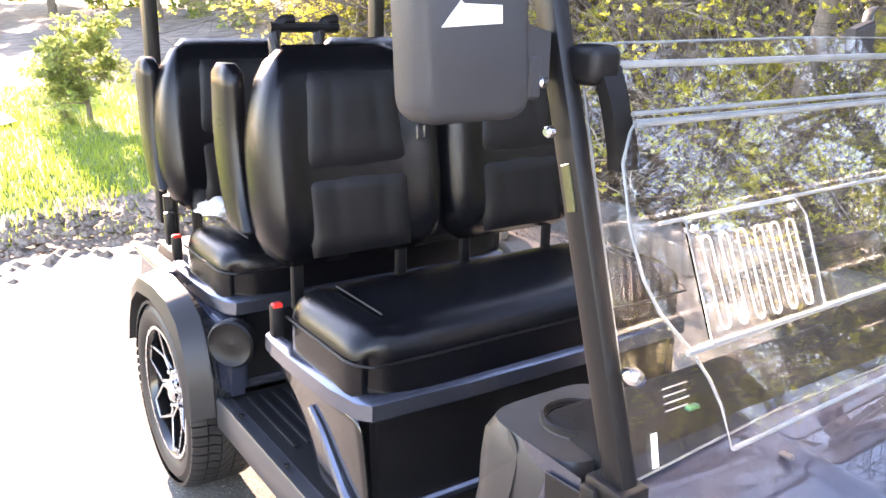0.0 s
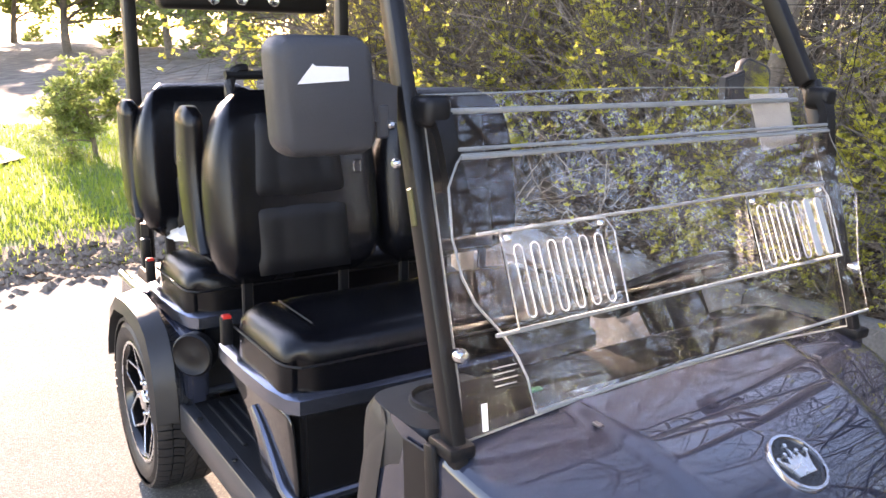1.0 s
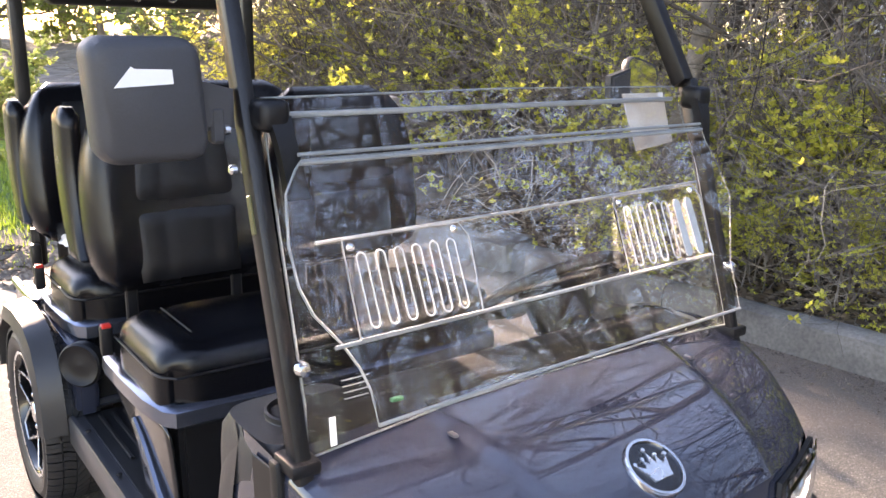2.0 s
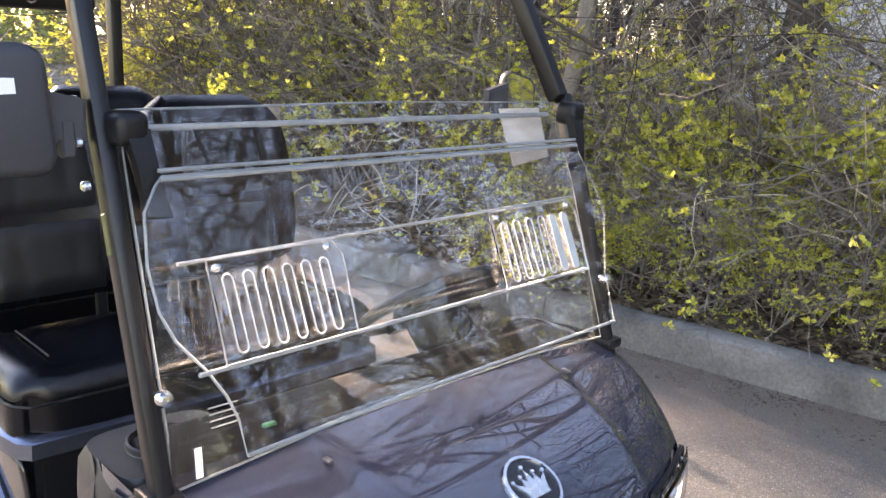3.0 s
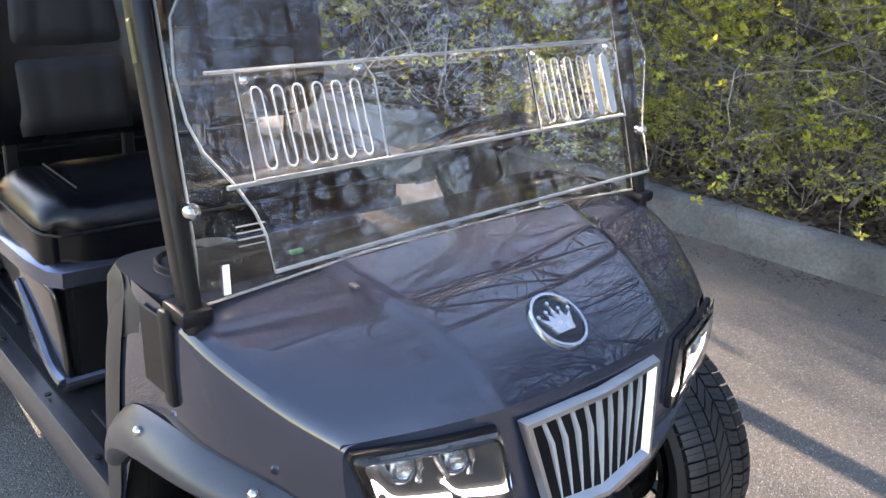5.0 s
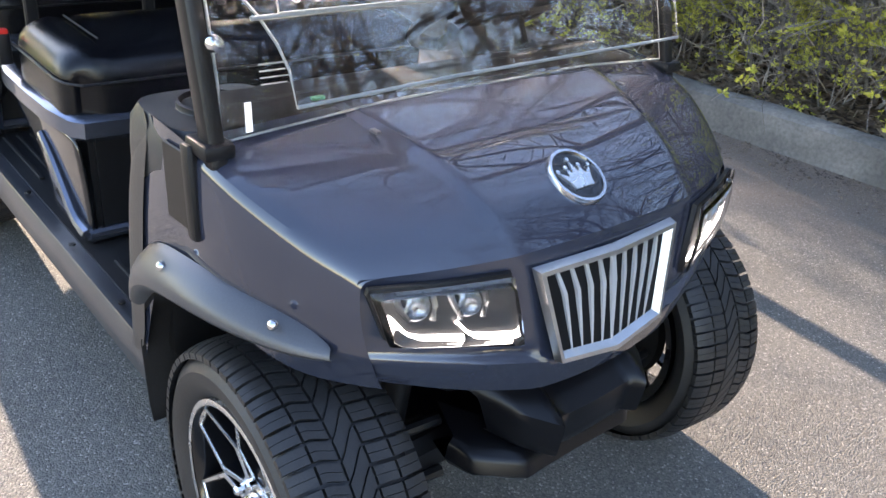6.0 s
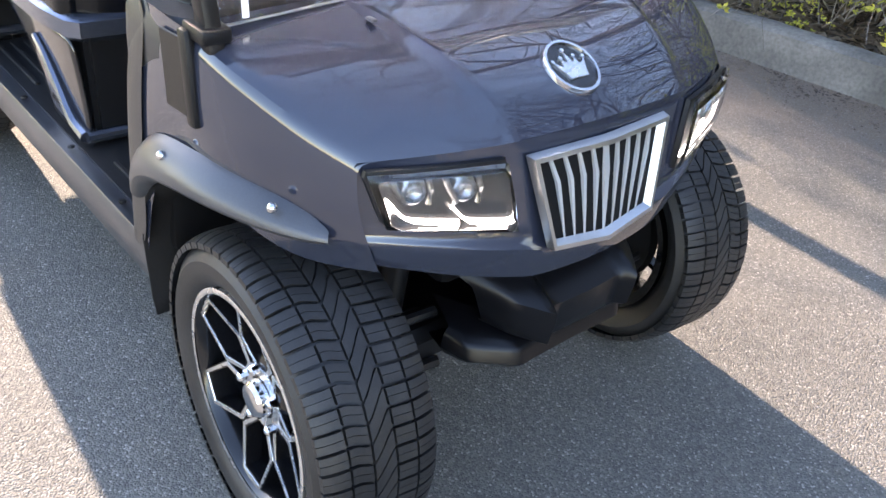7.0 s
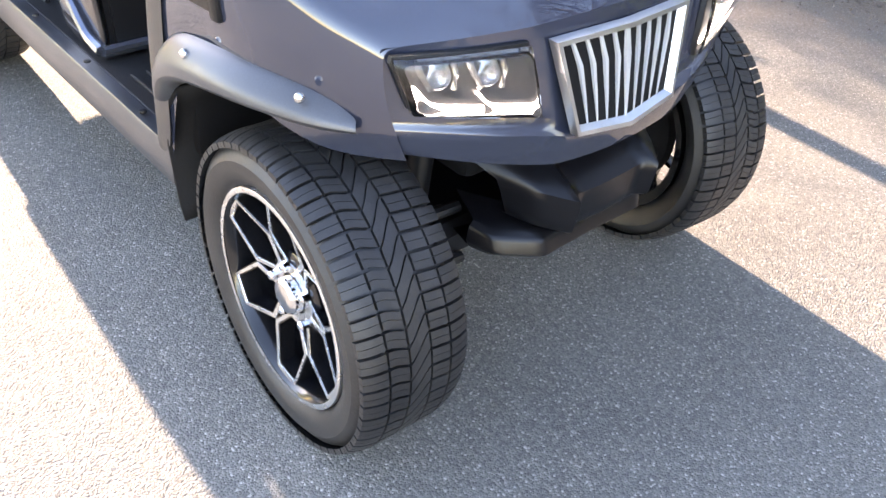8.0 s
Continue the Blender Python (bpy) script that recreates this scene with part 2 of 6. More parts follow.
def rounded(bm, centre, size, r=0.01, seg=2, m=None):
    """A box with rounded edges; m turns it about its centre."""
    made = bmesh.ops.create_cube(bm, size=1.0)
    vs = made["verts"]
    bmesh.ops.scale(bm, vec=size, verts=vs)
    if r > 0:
        es = list({e for v in vs for e in v.link_edges})
        out = bmesh.ops.bevel(bm, geom=es, offset=min(r, min(size) * 0.49), segments=seg, affect="EDGES", profile=0.5)
        vs = list({v for f in out["faces"] for v in f.verts} | {v for v in vs if v.is_valid})
    mm = Matrix.Translation(centre) @ (m if m else Matrix())
    bmesh.ops.transform(bm, matrix=mm, verts=vs)
    return bm


def tube(bm, pts, r, sides=8, closed=False, r2=None):
    """A round bar along a line of points."""
    pts = [Vector(p) for p in pts]
    n = len(pts)
    rings = []
    up = Vector((0, 0, 1))
    for i, p in enumerate(pts):
        a = pts[(i - 1) % n] if closed or i > 0 else p
        b = pts[(i + 1) % n] if closed or i < n - 1 else p
        d = (b - a).normalized()
        s = d.cross(up)
        if s.length < 1e-3:
            s = d.cross(Vector((1, 0, 0)))
        s.normalize()
        t = s.cross(d)
        k = r if r2 is None else r + (r2 - r) * i / max(1, n - 1)
        rings.append([bm.verts.new(p + k * (math.cos(q) * s + math.sin(q) * t)) for q in [2 * math.pi * j / sides for j in range(sides)]])
    for i in range(n if closed else n - 1):
        a, b = rings[i], rings[(i + 1) % n]
        for j in range(sides):
            bm.faces.new((a[j], a[(j + 1) % sides], b[(j + 1) % sides], b[j]))
    if not closed:
        bm.faces.new(rings[0][::-1])
        bm.faces.new(rings[-1])
    return bm


def slab(bm, outline, at, depth, r=0.0):
    """A plate: outline of (u, v) laid into space by at(u, v, w), from w = 0 to depth, with a small bevel."""
    n = len(outline)
    a = [bm.verts.new(at(u, v, 0)) for u, v in outline]
    b = [bm.verts.new(at(u, v, depth)) for u, v in outline]
    fs = [bm.faces.new(a[::-1]), bm.faces.new(b)]
    for i in range(n):
        fs.append(bm.faces.new((a[i], a[(i + 1) % n], b[(i + 1) % n], b[i])))
    if r > 0:
        bmesh.ops.bevel(bm, geom=list(fs[0].edges) + list(fs[1].edges), offset=r, segments=2, affect="EDGES")
    return bm


def curve_pts(pts, n=6, closed=False):
    """Points of a smooth line through pts."""
    pts = [Vector(p) for p in pts]
    out, k = [], len(pts)
    for i in range(k if closed else k - 1):
        p1, p2 = pts[i], pts[(i + 1) % k]
        p0 = pts[i - 1] if closed or i > 0 else p1
        p3 = pts[(i + 2) % k] if closed or i + 2 < k else p2
        for j in range(n):
            t = j / n
            out.append(0.5 * ((2 * p1) + (p2 - p0) * t + (2 * p0 - 5 * p1 + 4 * p2 - p3) * t * t + (3 * p1 - p0 - 3 * p2 + p3) * t ** 3))
    if not closed:
        out.append(pts[-1])
    return out


def loft(bm, rows, closed=False):
    """A skin over rows of points."""
    grid = [[bm.verts.new(p) for p in row] for row in rows]
    for a, b in zip(grid, grid[1:]):
        k = len(a)
        for j in range(k if closed else k - 1):
            bm.faces.new((a[j], a[(j + 1) % k], b[(j + 1) % k], b[j]))
    return grid


def lathe(bm, profile, m, sides=48):
    """Turns a profile of (radius, along) about the x axis of m."""
    rows = [[m @ Vector((a, r * math.cos(q), r * math.sin(q))) for q in [2 * math.pi * j / sides for j in range(sides)]] for r, a in profile]
    loft(bm, rows, closed=True)
    return bm


def mesh_of(name, verts, faces, material, smooth=0):
    me = bpy.data.meshes.new(name)
    me.from_pydata(verts, [], faces)
    return finish(me, material, smooth)

# ---- ground, road, kerb ----
def kerb_x(y):
    return 2.815 - 0.106 * y


def ground_z(x, y):
    """The land: level road, a bank past the kerb, a lawn that swells behind."""
    z = -0.03
    d = x - kerb_x(y) - 0.16
    if d > 0:
        z = min(0.13, d * 3) + max(0, d - 0.5) * 0.10
        z = min(z, 0.9)
    back = y - 5.3
    if back > 0 and d <= 0:
        z += min(0.12, back * 0.06) + 0.02 * max(0, back - 4)
    z += 0.03 * noise.noise(Vector((x * 0.8, y * 0.8, 0))) * (1 if (d > 0.1 or back > 0) else 0)
    return z


def build_ground():
    steps = [-900, -300, -120, -60, -30, -18, -12, -9] + [-7 + 0.25 * i for i in range(77)] + [13, 15, 18, 24, 34, 50, 80, 140, 300, 900]
    n = len(steps)
    vs = [(x, y + 4, ground_z(x, y + 4) if abs(x) < 40 and abs(y) < 60 else 0.2) for y in steps for x in steps]
    fs = [(j * n + i, j * n + i + 1, (j + 1) * n + i + 1, (j + 1) * n + i) for j in range(n - 1) for i in range(n - 1)]
    me = mesh_of("ground", vs, fs, LAWN, 60)
    me.materials.append(SOIL)
    me.materials.append(LEAF_LITTER)
    for f in me.polygons:
        c = f.center
        if c.x > kerb_x(c.y) + 0.1 or (4.4 < c.y < 5.9 + 0.5 * noise.noise(c * 0.9) and abs(c.x) < 30):
            f.material_index = 2 if c.x > kerb_x(c.y) + 0.1 and c.y < 5 else 1
    tagged(new("ground", me), "green lawn and bare brown soil beside the road", "ground", kind="structure")


def build_road():
    xs = [-60, -20, -8, -4, -2, -1, 0, 0.5, 1, 1.5, 2, 2.5]
    ys = [-60, -20, -8, -4, -2, 0, 1, 2, 3, 4]
    rows = []
    for y in ys:
        rows.append([(min(x, kerb_x(y)) if x > 2 else x, y, 0.0) for x in xs] + [(kerb_x(y), y, 0.0)])
    edge = [(x, 4.95 + 0.12 * noise.noise(Vector((x * 1.7, 0, 3))), 0.0) for x in xs] + [(kerb_x(5), 4.95, 0.0)]
    rows.append(edge)
    rows.append([(x, y + 0.05, -0.06) for x, y, z in edge])
    bm = bmesh.new()
    loft(bm, rows)
    ob = part("road", bm, ASPHALT, None)
    tagged(ob, "worn grey asphalt drive with pale stone grains", "road", kind="structure")


def build_kerb():
    k = thing("kerb", kerb_x(1), 1, 0, "weathered grey concrete kerb along the asphalt", "kerb", kind="structure")
    y = -12.0
    rng = random.Random(4)
    while y < 3.2:
        bm = bmesh.new()
        ln = 2.4
        rows = []
        prof = [(0.0, -0.05), (0.012, 0.10), (0.02, 0.155), (0.045, 0.172), (0.10, 0.176), (0.15, 0.17), (0.165, 0.15), (0.17, -0.05)]
        for i in range(9):
            yy = y + ln * i / 8 * 0.996
            j = [0.004 * noise.noise(Vector((yy * 3, q, 1))) for q in range(len(prof))]
            rows.append([(kerb_x(yy) + a + j[q], yy, b + j[q]) for q, (a, b) in enumerate(prof)])
        g = loft(bm, rows)
        bm.faces.new(g[0])
        bm.faces.new(g[-1][::-1])
        part("kerb_stone", bm, CONCRETE, k)
        y += ln


build_ground()
build_road()
build_kerb()

# ---- the golf cart: forward is -y, its near flank lies at -x ----
CX = 0.01
cart = thing("golf_cart", CX, 1.4, 0, "dark grey metallic four-seat golf cart parked on asphalt", "golf cart")


def flip(p):
    return Vector((2 * CX - p[0], p[1], p[2]))


def full(row):
    """A half row, outer edge to middle, carried on to the other flank."""
    return [Vector(p) for p in row] + [flip(p) for p in row[-2::-1]]


def creased(bm, test, amount=0.9):
    layer = bm.edges.layers.float.get("crease_edge") or bm.edges.layers.float.new("crease_edge")
    for e in bm.edges:
        if test(e):
            e[layer] = amount


def soft(ob, levels=2):
    s = ob.modifiers.new("soft", "SUBSURF")
    s.levels = s.render_levels = levels
    return ob


HOOD = [
    [(-0.506, 0.665, 0.866), (-0.40, 0.655, 0.877), (-0.282, 0.65, 0.885), (-0.258, 0.65, 0.8915), (-0.13, 0.645, 0.893), (CX, 0.645, 0.896)],
    [(-0.500, 0.565, 0.845), (-0.39, 0.565, 0.861), (-0.264, 0.565, 0.8705), (-0.241, 0.565, 0.879), (-0.12, 0.56, 0.879), (CX, 0.56, 0.881)],
    [(-0.455, 0.470, 0.802), (-0.35, 0.46, 0.829), (-0.238, 0.455, 0.8445), (-0.215, 0.455, 0.853), (-0.11, 0.455, 0.853), (CX, 0.455, 0.856)],
    [(-0.422, 0.415, 0.772), (-0.32, 0.385, 0.792), (-0.218, 0.373, 0.806), (-0.196, 0.371, 0.814), (-0.09, 0.365, 0.815), (CX, 0.362, 0.818)],
    [(-0.404, 0.392, 0.757), (-0.30, 0.350, 0.762), (-0.204, 0.327, 0.764), (-0.184, 0.323, 0.765), (-0.09, 0.316, 0.766), (CX, 0.312, 0.768)],
    [(-0.409, 0.397, 0.752), (-0.30, 0.347, 0.752), (-0.182, 0.319, 0.744), (-0.162, 0.316, 0.742), (-0.085, 0.310, 0.742), (CX, 0.306, 0.742)],
    [(-0.404, 0.386, 0.652), (-0.28, 0.324, 0.634), (-0.168, 0.298, 0.616), (-0.148, 0.295, 0.610), (-0.075, 0.288, 0.600), (CX, 0.284, 0.598)],
    [(-0.400, 0.378, 0.640), (-0.27, 0.308, 0.622), (-0.160, 0.281, 0.602), (-0.140, 0.279, 0.594), (-0.075, 0.274, 0.580), (CX, 0.270, 0.577)],
    [(-0.384, 0.378, 0.598), (-0.26, 0.318, 0.564), (-0.150, 0.290, 0.540), (-0.130, 0.288, 0.536), (-0.075, 0.284, 0.532), (CX, 0.280, 0.530)],
    [(-0.340, 0.43, 0.585), (-0.24, 0.38, 0.56), (-0.140, 0.35, 0.535), (-0.120, 0.35, 0.532), (-0.075, 0.34, 0.53), (CX, 0.34, 0.528)],
]
SIDE = [
    [(-0.404, 0.392, 0.757), (-0.408, 0.384, 0.70), (-0.398, 0.370, 0.645), (-0.378, 0.364, 0.592)],
    [(-0.430, 0.430, 0.780), (-0.442, 0.428, 0.71), (-0.438, 0.425, 0.655), (-0.426, 0.425, 0.586)],
    [(-0.455, 0.470, 0.802), (-0.470, 0.472, 0.73), (-0.472, 0.478, 0.672), (-0.468, 0.482, 0.594)],
    [(-0.500, 0.565, 0.845), (-0.506, 0.57, 0.76), (-0.505, 0.57, 0.70), (-0.504, 0.575, 0.632)],
    [(-0.506, 0.665, 0.866), (-0.512, 0.665, 0.78), (-0.510, 0.67, 0.715), (-0.504, 0.68, 0.662)],
    [(-0.506, 0.740, 0.868), (-0.514, 0.75, 0.78), (-0.514, 0.765, 0.70), (-0.510, 0.785, 0.62)],
    [(-0.500, 0.785, 0.862), (-0.514, 0.80, 0.77), (-0.516, 0.83, 0.60), (-0.512, 0.85, 0.40)],
]


def build_body():
    # bonnet with both flanks in one skin: rows run from the windscreen to the front lip
    bm = bmesh.new()
    rows = []
    for hood, side in zip(HOOD[:5], SIDE[4::-1]):
        rows.append(full([*side[:0:-1], *hood]))
    g = loft(bm, rows)
    where = {v: (i, j) for i, row in enumerate(g) for j, v in enumerate(row)}
    n = len(g[0])

    def hard(e):
        (i, j), (k, q) = where[e.verts[0]], where[e.verts[1]]
        if i == k:
            return i in (0, 4)
        return j in (0, n - 1) or (j in (5, 6, n - 6, n - 7))
    creased(bm, hard, 0.88)
    creased(bm, lambda e: where[e.verts[0]][1] == where[e.verts[1]][1] and where[e.verts[0]][1] in (3, n - 4), 0.38)
    soft(part("front_body", bm, PAINT, cart, "dark grey metallic bonnet and flanks with blue sky sheen", 60), 3)
    # front face round lamps and grille
    bm = bmesh.new()
    g = loft(bm, [full(r) for r in HOOD[4:]])
    where = {v: (i, j) for i, row in enumerate(g) for j, v in enumerate(row)}
    creased(bm, lambda e: where[e.verts[0]][0] == where[e.verts[1]][0] and where[e.verts[0]][0] in (0, 2, 3, 4, 5) or
            (where[e.verts[0]][1] == where[e.verts[1]][1] and where[e.verts[0]][1] in (0, 10)), 0.72)
    soft(part("front_face", bm, PAINT, cart, "dark grey metallic front face", 60))
    for side in (0, 1):
        bm = bmesh.new()
        g = loft(bm, [[flip(p) if side else Vector(p) for p in c] for c in SIDE[4:]])
        ends = {v for row in (g[0], g[-1]) for v in row} | {row[0] for row in g} | {row[-1] for row in g}
        creased(bm, lambda e: e.verts[0] in ends and e.verts[1] in ends, 0.8)
        soft(part("side_panel", bm, PAINT, cart, "", 60))
    # rear cowl, dark grained, with a step where it meets the paint
    for side in (0, 1):
        bm = bmesh.new()
        cols = [[(-0.508, 0.768, 0.866), (-0.5185, 0.785, 0.77), (-0.520, 0.815, 0.60), (-0.516, 0.838, 0.395)],
                [(-0.498, 0.835, 0.862), (-0.521, 0.855, 0.77), (-0.521, 0.885, 0.60), (-0.517, 0.915, 0.395)],
                [(-0.462, 0.875, 0.845), (-0.485, 0.885, 0.77), (-0.495, 0.905, 0.60), (-0.498, 0.928, 0.395)],
                [(-0.38, 0.89, 0.84), (-0.38, 0.90, 0.77), (-0.38, 0.92, 0.60), (-0.38, 0.94, 0.395)]]
        loft(bm, [[flip(p) if side else Vector(p) for p in c] for c in cols])
        soft(part("cowl", bm, SATIN_DARK, cart, "satin grey plastic cowl", 60))
    # dashboard and inner floor wall
    bm = bmesh.new()
    rounded(bm, (CX, 0.73, 0.80), (0.94, 0.17, 0.16), 0.03, 3)
    dash = part("dashboard", bm, DARK, cart, "black moulded dashboard")
    bm = bmesh.new()
    rounded(bm, (-0.275, 0.70, 0.882), (0.022, 0.010, 0.006), 0.002, 2)
    part("indicator", bm, GREEN, dash, "small green indicator")
    bm = bmesh.new()
    rounded(bm, (CX, 0.86, 0.58), (0.96, 0.05, 0.40), 0.02, 2)
    part("firewall", bm, DARK, cart)
    bm = bmesh.new()
    rounded(bm, (CX, 0.64, 0.545), (0.40, 0.42, 0.20), 0.02, 2)
    part("inner_tub", bm, DARK, cart)


def build_bumper():
    # two forward horns at the sides of a set-back middle, over a lower lip
    bm = bmesh.new()
    rows = []
    for z, horn, mid, out, ox, oy in ((0.545, 0.385, 0.385, 0.03, -0.225, 0.16), (0.503, 0.330, 0.345, 0.022, -0.215, 0.15), (0.466, 0.254, 0.280, 0.012, -0.172, 0.12),
                                      (0.398, 0.262, 0.286, 0.0, -0.142, 0.11), (0.390, 0.285, 0.294, 0.0, -0.136, 0.11), (0.388, 0.42, 0.42, 0.0, -0.130, 0.02)):
        rows.append([(ox, horn + oy, z + out), ((ox - 0.092) / 2 - 0.008, horn + oy * 0.48, z + out * 0.7), (-0.092, horn, z), (-0.076, mid, z - 0.004), (CX, mid - 0.004, z - 0.006)])
    g = loft(bm, [full(r) for r in rows])
    where = {v: (i, j) for i, row in enumerate(g) for j, v in enumerate(row)}
    creased(bm, lambda e: (where[e.verts[0]][0] == where[e.verts[1]][0] and where[e.verts[0]][0] in (1, 2, 3, 4)) or
            (where[e.verts[0]][1] == where[e.verts[1]][1] and where[e.verts[0]][1] in (1, 2, 3, 5, 6, 7)), 0.8)
    bumper = part("bumper", bm, BUMPER, cart, "black moulded plastic front bumper", 60)
    soft(bumper)
    bm = bmesh.new()
    rows = []
    for z, front, ox in ((0.396, 0.40, -0.165), (0.384, 0.318, -0.190), (0.372, 0.300, -0.200), (0.345, 0.290, -0.204), (0.326, 0.312, -0.194), (0.324, 0.42, -0.170)):
        rows.append([(ox, max(front + 0.075, 0.40), z + 0.006), (ox + 0.012, front + 0.055, z + 0.004), (-0.118, front, z), (-0.080, front + 0.004, z - 0.003), (CX, front + 0.006, z - 0.004)])
    g = loft(bm, [full(r) for r in rows])
    creased(bm, lambda e: True, 0.6)
    soft(part("lower_lip", bm, BUMPER, bumper, "", 60))
    for s in (-1, 1):
        for z, y in ((0.375, 0.46), (0.345, 0.50), (0.275, 0.44), (0.255, 0.47)):
            bm = bmesh.new()
            tube(bm, [(CX + s * 0.18, y, z), (CX + s * (0.37 if s < 0 else 0.44), y + 0.03, z - 0.01)], 0.011, 8)
            part("control_arm", bm, BLACK, cart, "black steel suspension arm")
        bm = bmesh.new()
        tube(bm, [(CX + s * 0.27, 0.50, 0.26), (CX + s * 0.21, 0.52, 0.60)], 0.026, 12)
        part("shock_absorber", bm, BLACK, cart)


def grille_at(u, v, w):
    """u across, v from 0 (foot) to 1 (head), w outwards."""
    half = 0.113 + 0.034 * v
    z = 0.599 + 0.135 * v
    y = 0.294 + 0.034 * v - 0.010 * (1 - abs(u)) - 0.014
    return Vector((CX - 0.020 + u * half, y - w, z + 0.004 - 0.01 * w - 0.012 * (1 - abs(u)) * (1 - v)))


def build_grille():
    bm = bmesh.new()
    loft(bm, [[grille_at(u, v, 0.004) for u in (-1, -0.5, 0, 0.5, 1)] for v in (0, 0.25, 0.5, 0.75, 1)])
    gr = part("grille", bm, DARK, cart, "black grille with silver upright slats")
    bm = bmesh.new()
    ring = [(-1, 0), (-0.5, 0), (0, 0), (0.5, 0), (1, 0), (1, 0.5), (1, 1), (0.5, 1), (0, 1), (-0.5, 1), (-1, 1), (-1, 0.5)]
    outer = [grille_at(u * 1.075, 0.5 + (v - 0.5) * 1.11, 0.003) for u, v in ring]
    o2 = [grille_at(u * 1.055, 0.5 + (v - 0.5) * 1.08, 0.018) for u, v in ring]
    i2 = [grille_at(u * 1.0, 0.5 + (v - 0.5) * 0.98, 0.018) for u, v in ring]
    inner = [grille_at(u * 0.955, 0.5 + (v - 0.5) * 0.92, 0.005) for u, v in ring]
    loft(bm, [outer, o2, i2, inner], closed=True)
    part("grille_frame", bm, FRAME, gr, "satin silver frame", 20)
    for i in range(9):
        u = -0.80 + 1.6 * i / 8
        wd = 0.048 if i == 4 else 0.031
        lean = -0.05 * (i - 4) / 4
        bm = bmesh.new()
        rows = []
        for v, k, out, sh in ((0.03, 0.40, 0.0065, 0.0), (0.35, 0.78, 0.0085, 0.035), (0.70, 1.0, 0.0105, 0.06), (0.95, 0.80, 0.008, 0.0)):
            c = u + lean * (1 - v) + (sh * 0.6 if i < 4 else 0)
            rows.append([grille_at(c - wd * k, v, 0.005), grille_at(c - wd * k * 0.8, v, out), grille_at(c + wd * k * 0.8, v, out), grille_at(c + wd * k, v, 0.005)])
        loft(bm, rows)
        part("slat", bm, SLAT, gr, "", 30)


def lamp_at(side):
    """Places on a headlamp: u from 0 (outer) to 1 (inner), v from 0 (foot) to 1 (head), w outwards."""
    def at(u, v, w):
        foot = Vector((-0.376 + 0.196 * u, 0.366 - 0.062 * max(0, u) ** 0.8, 0.668 - 0.034 * u))
        top = Vector((-0.400 + 0.196 * u, 0.384 - 0.062 * max(0, u) ** 0.8, 0.748 - 0.004 * u))
        p = foot.lerp(top, v) + Vector((-0.32, -0.92, 0.12)) * w
        return flip(p) if side else p
    return at


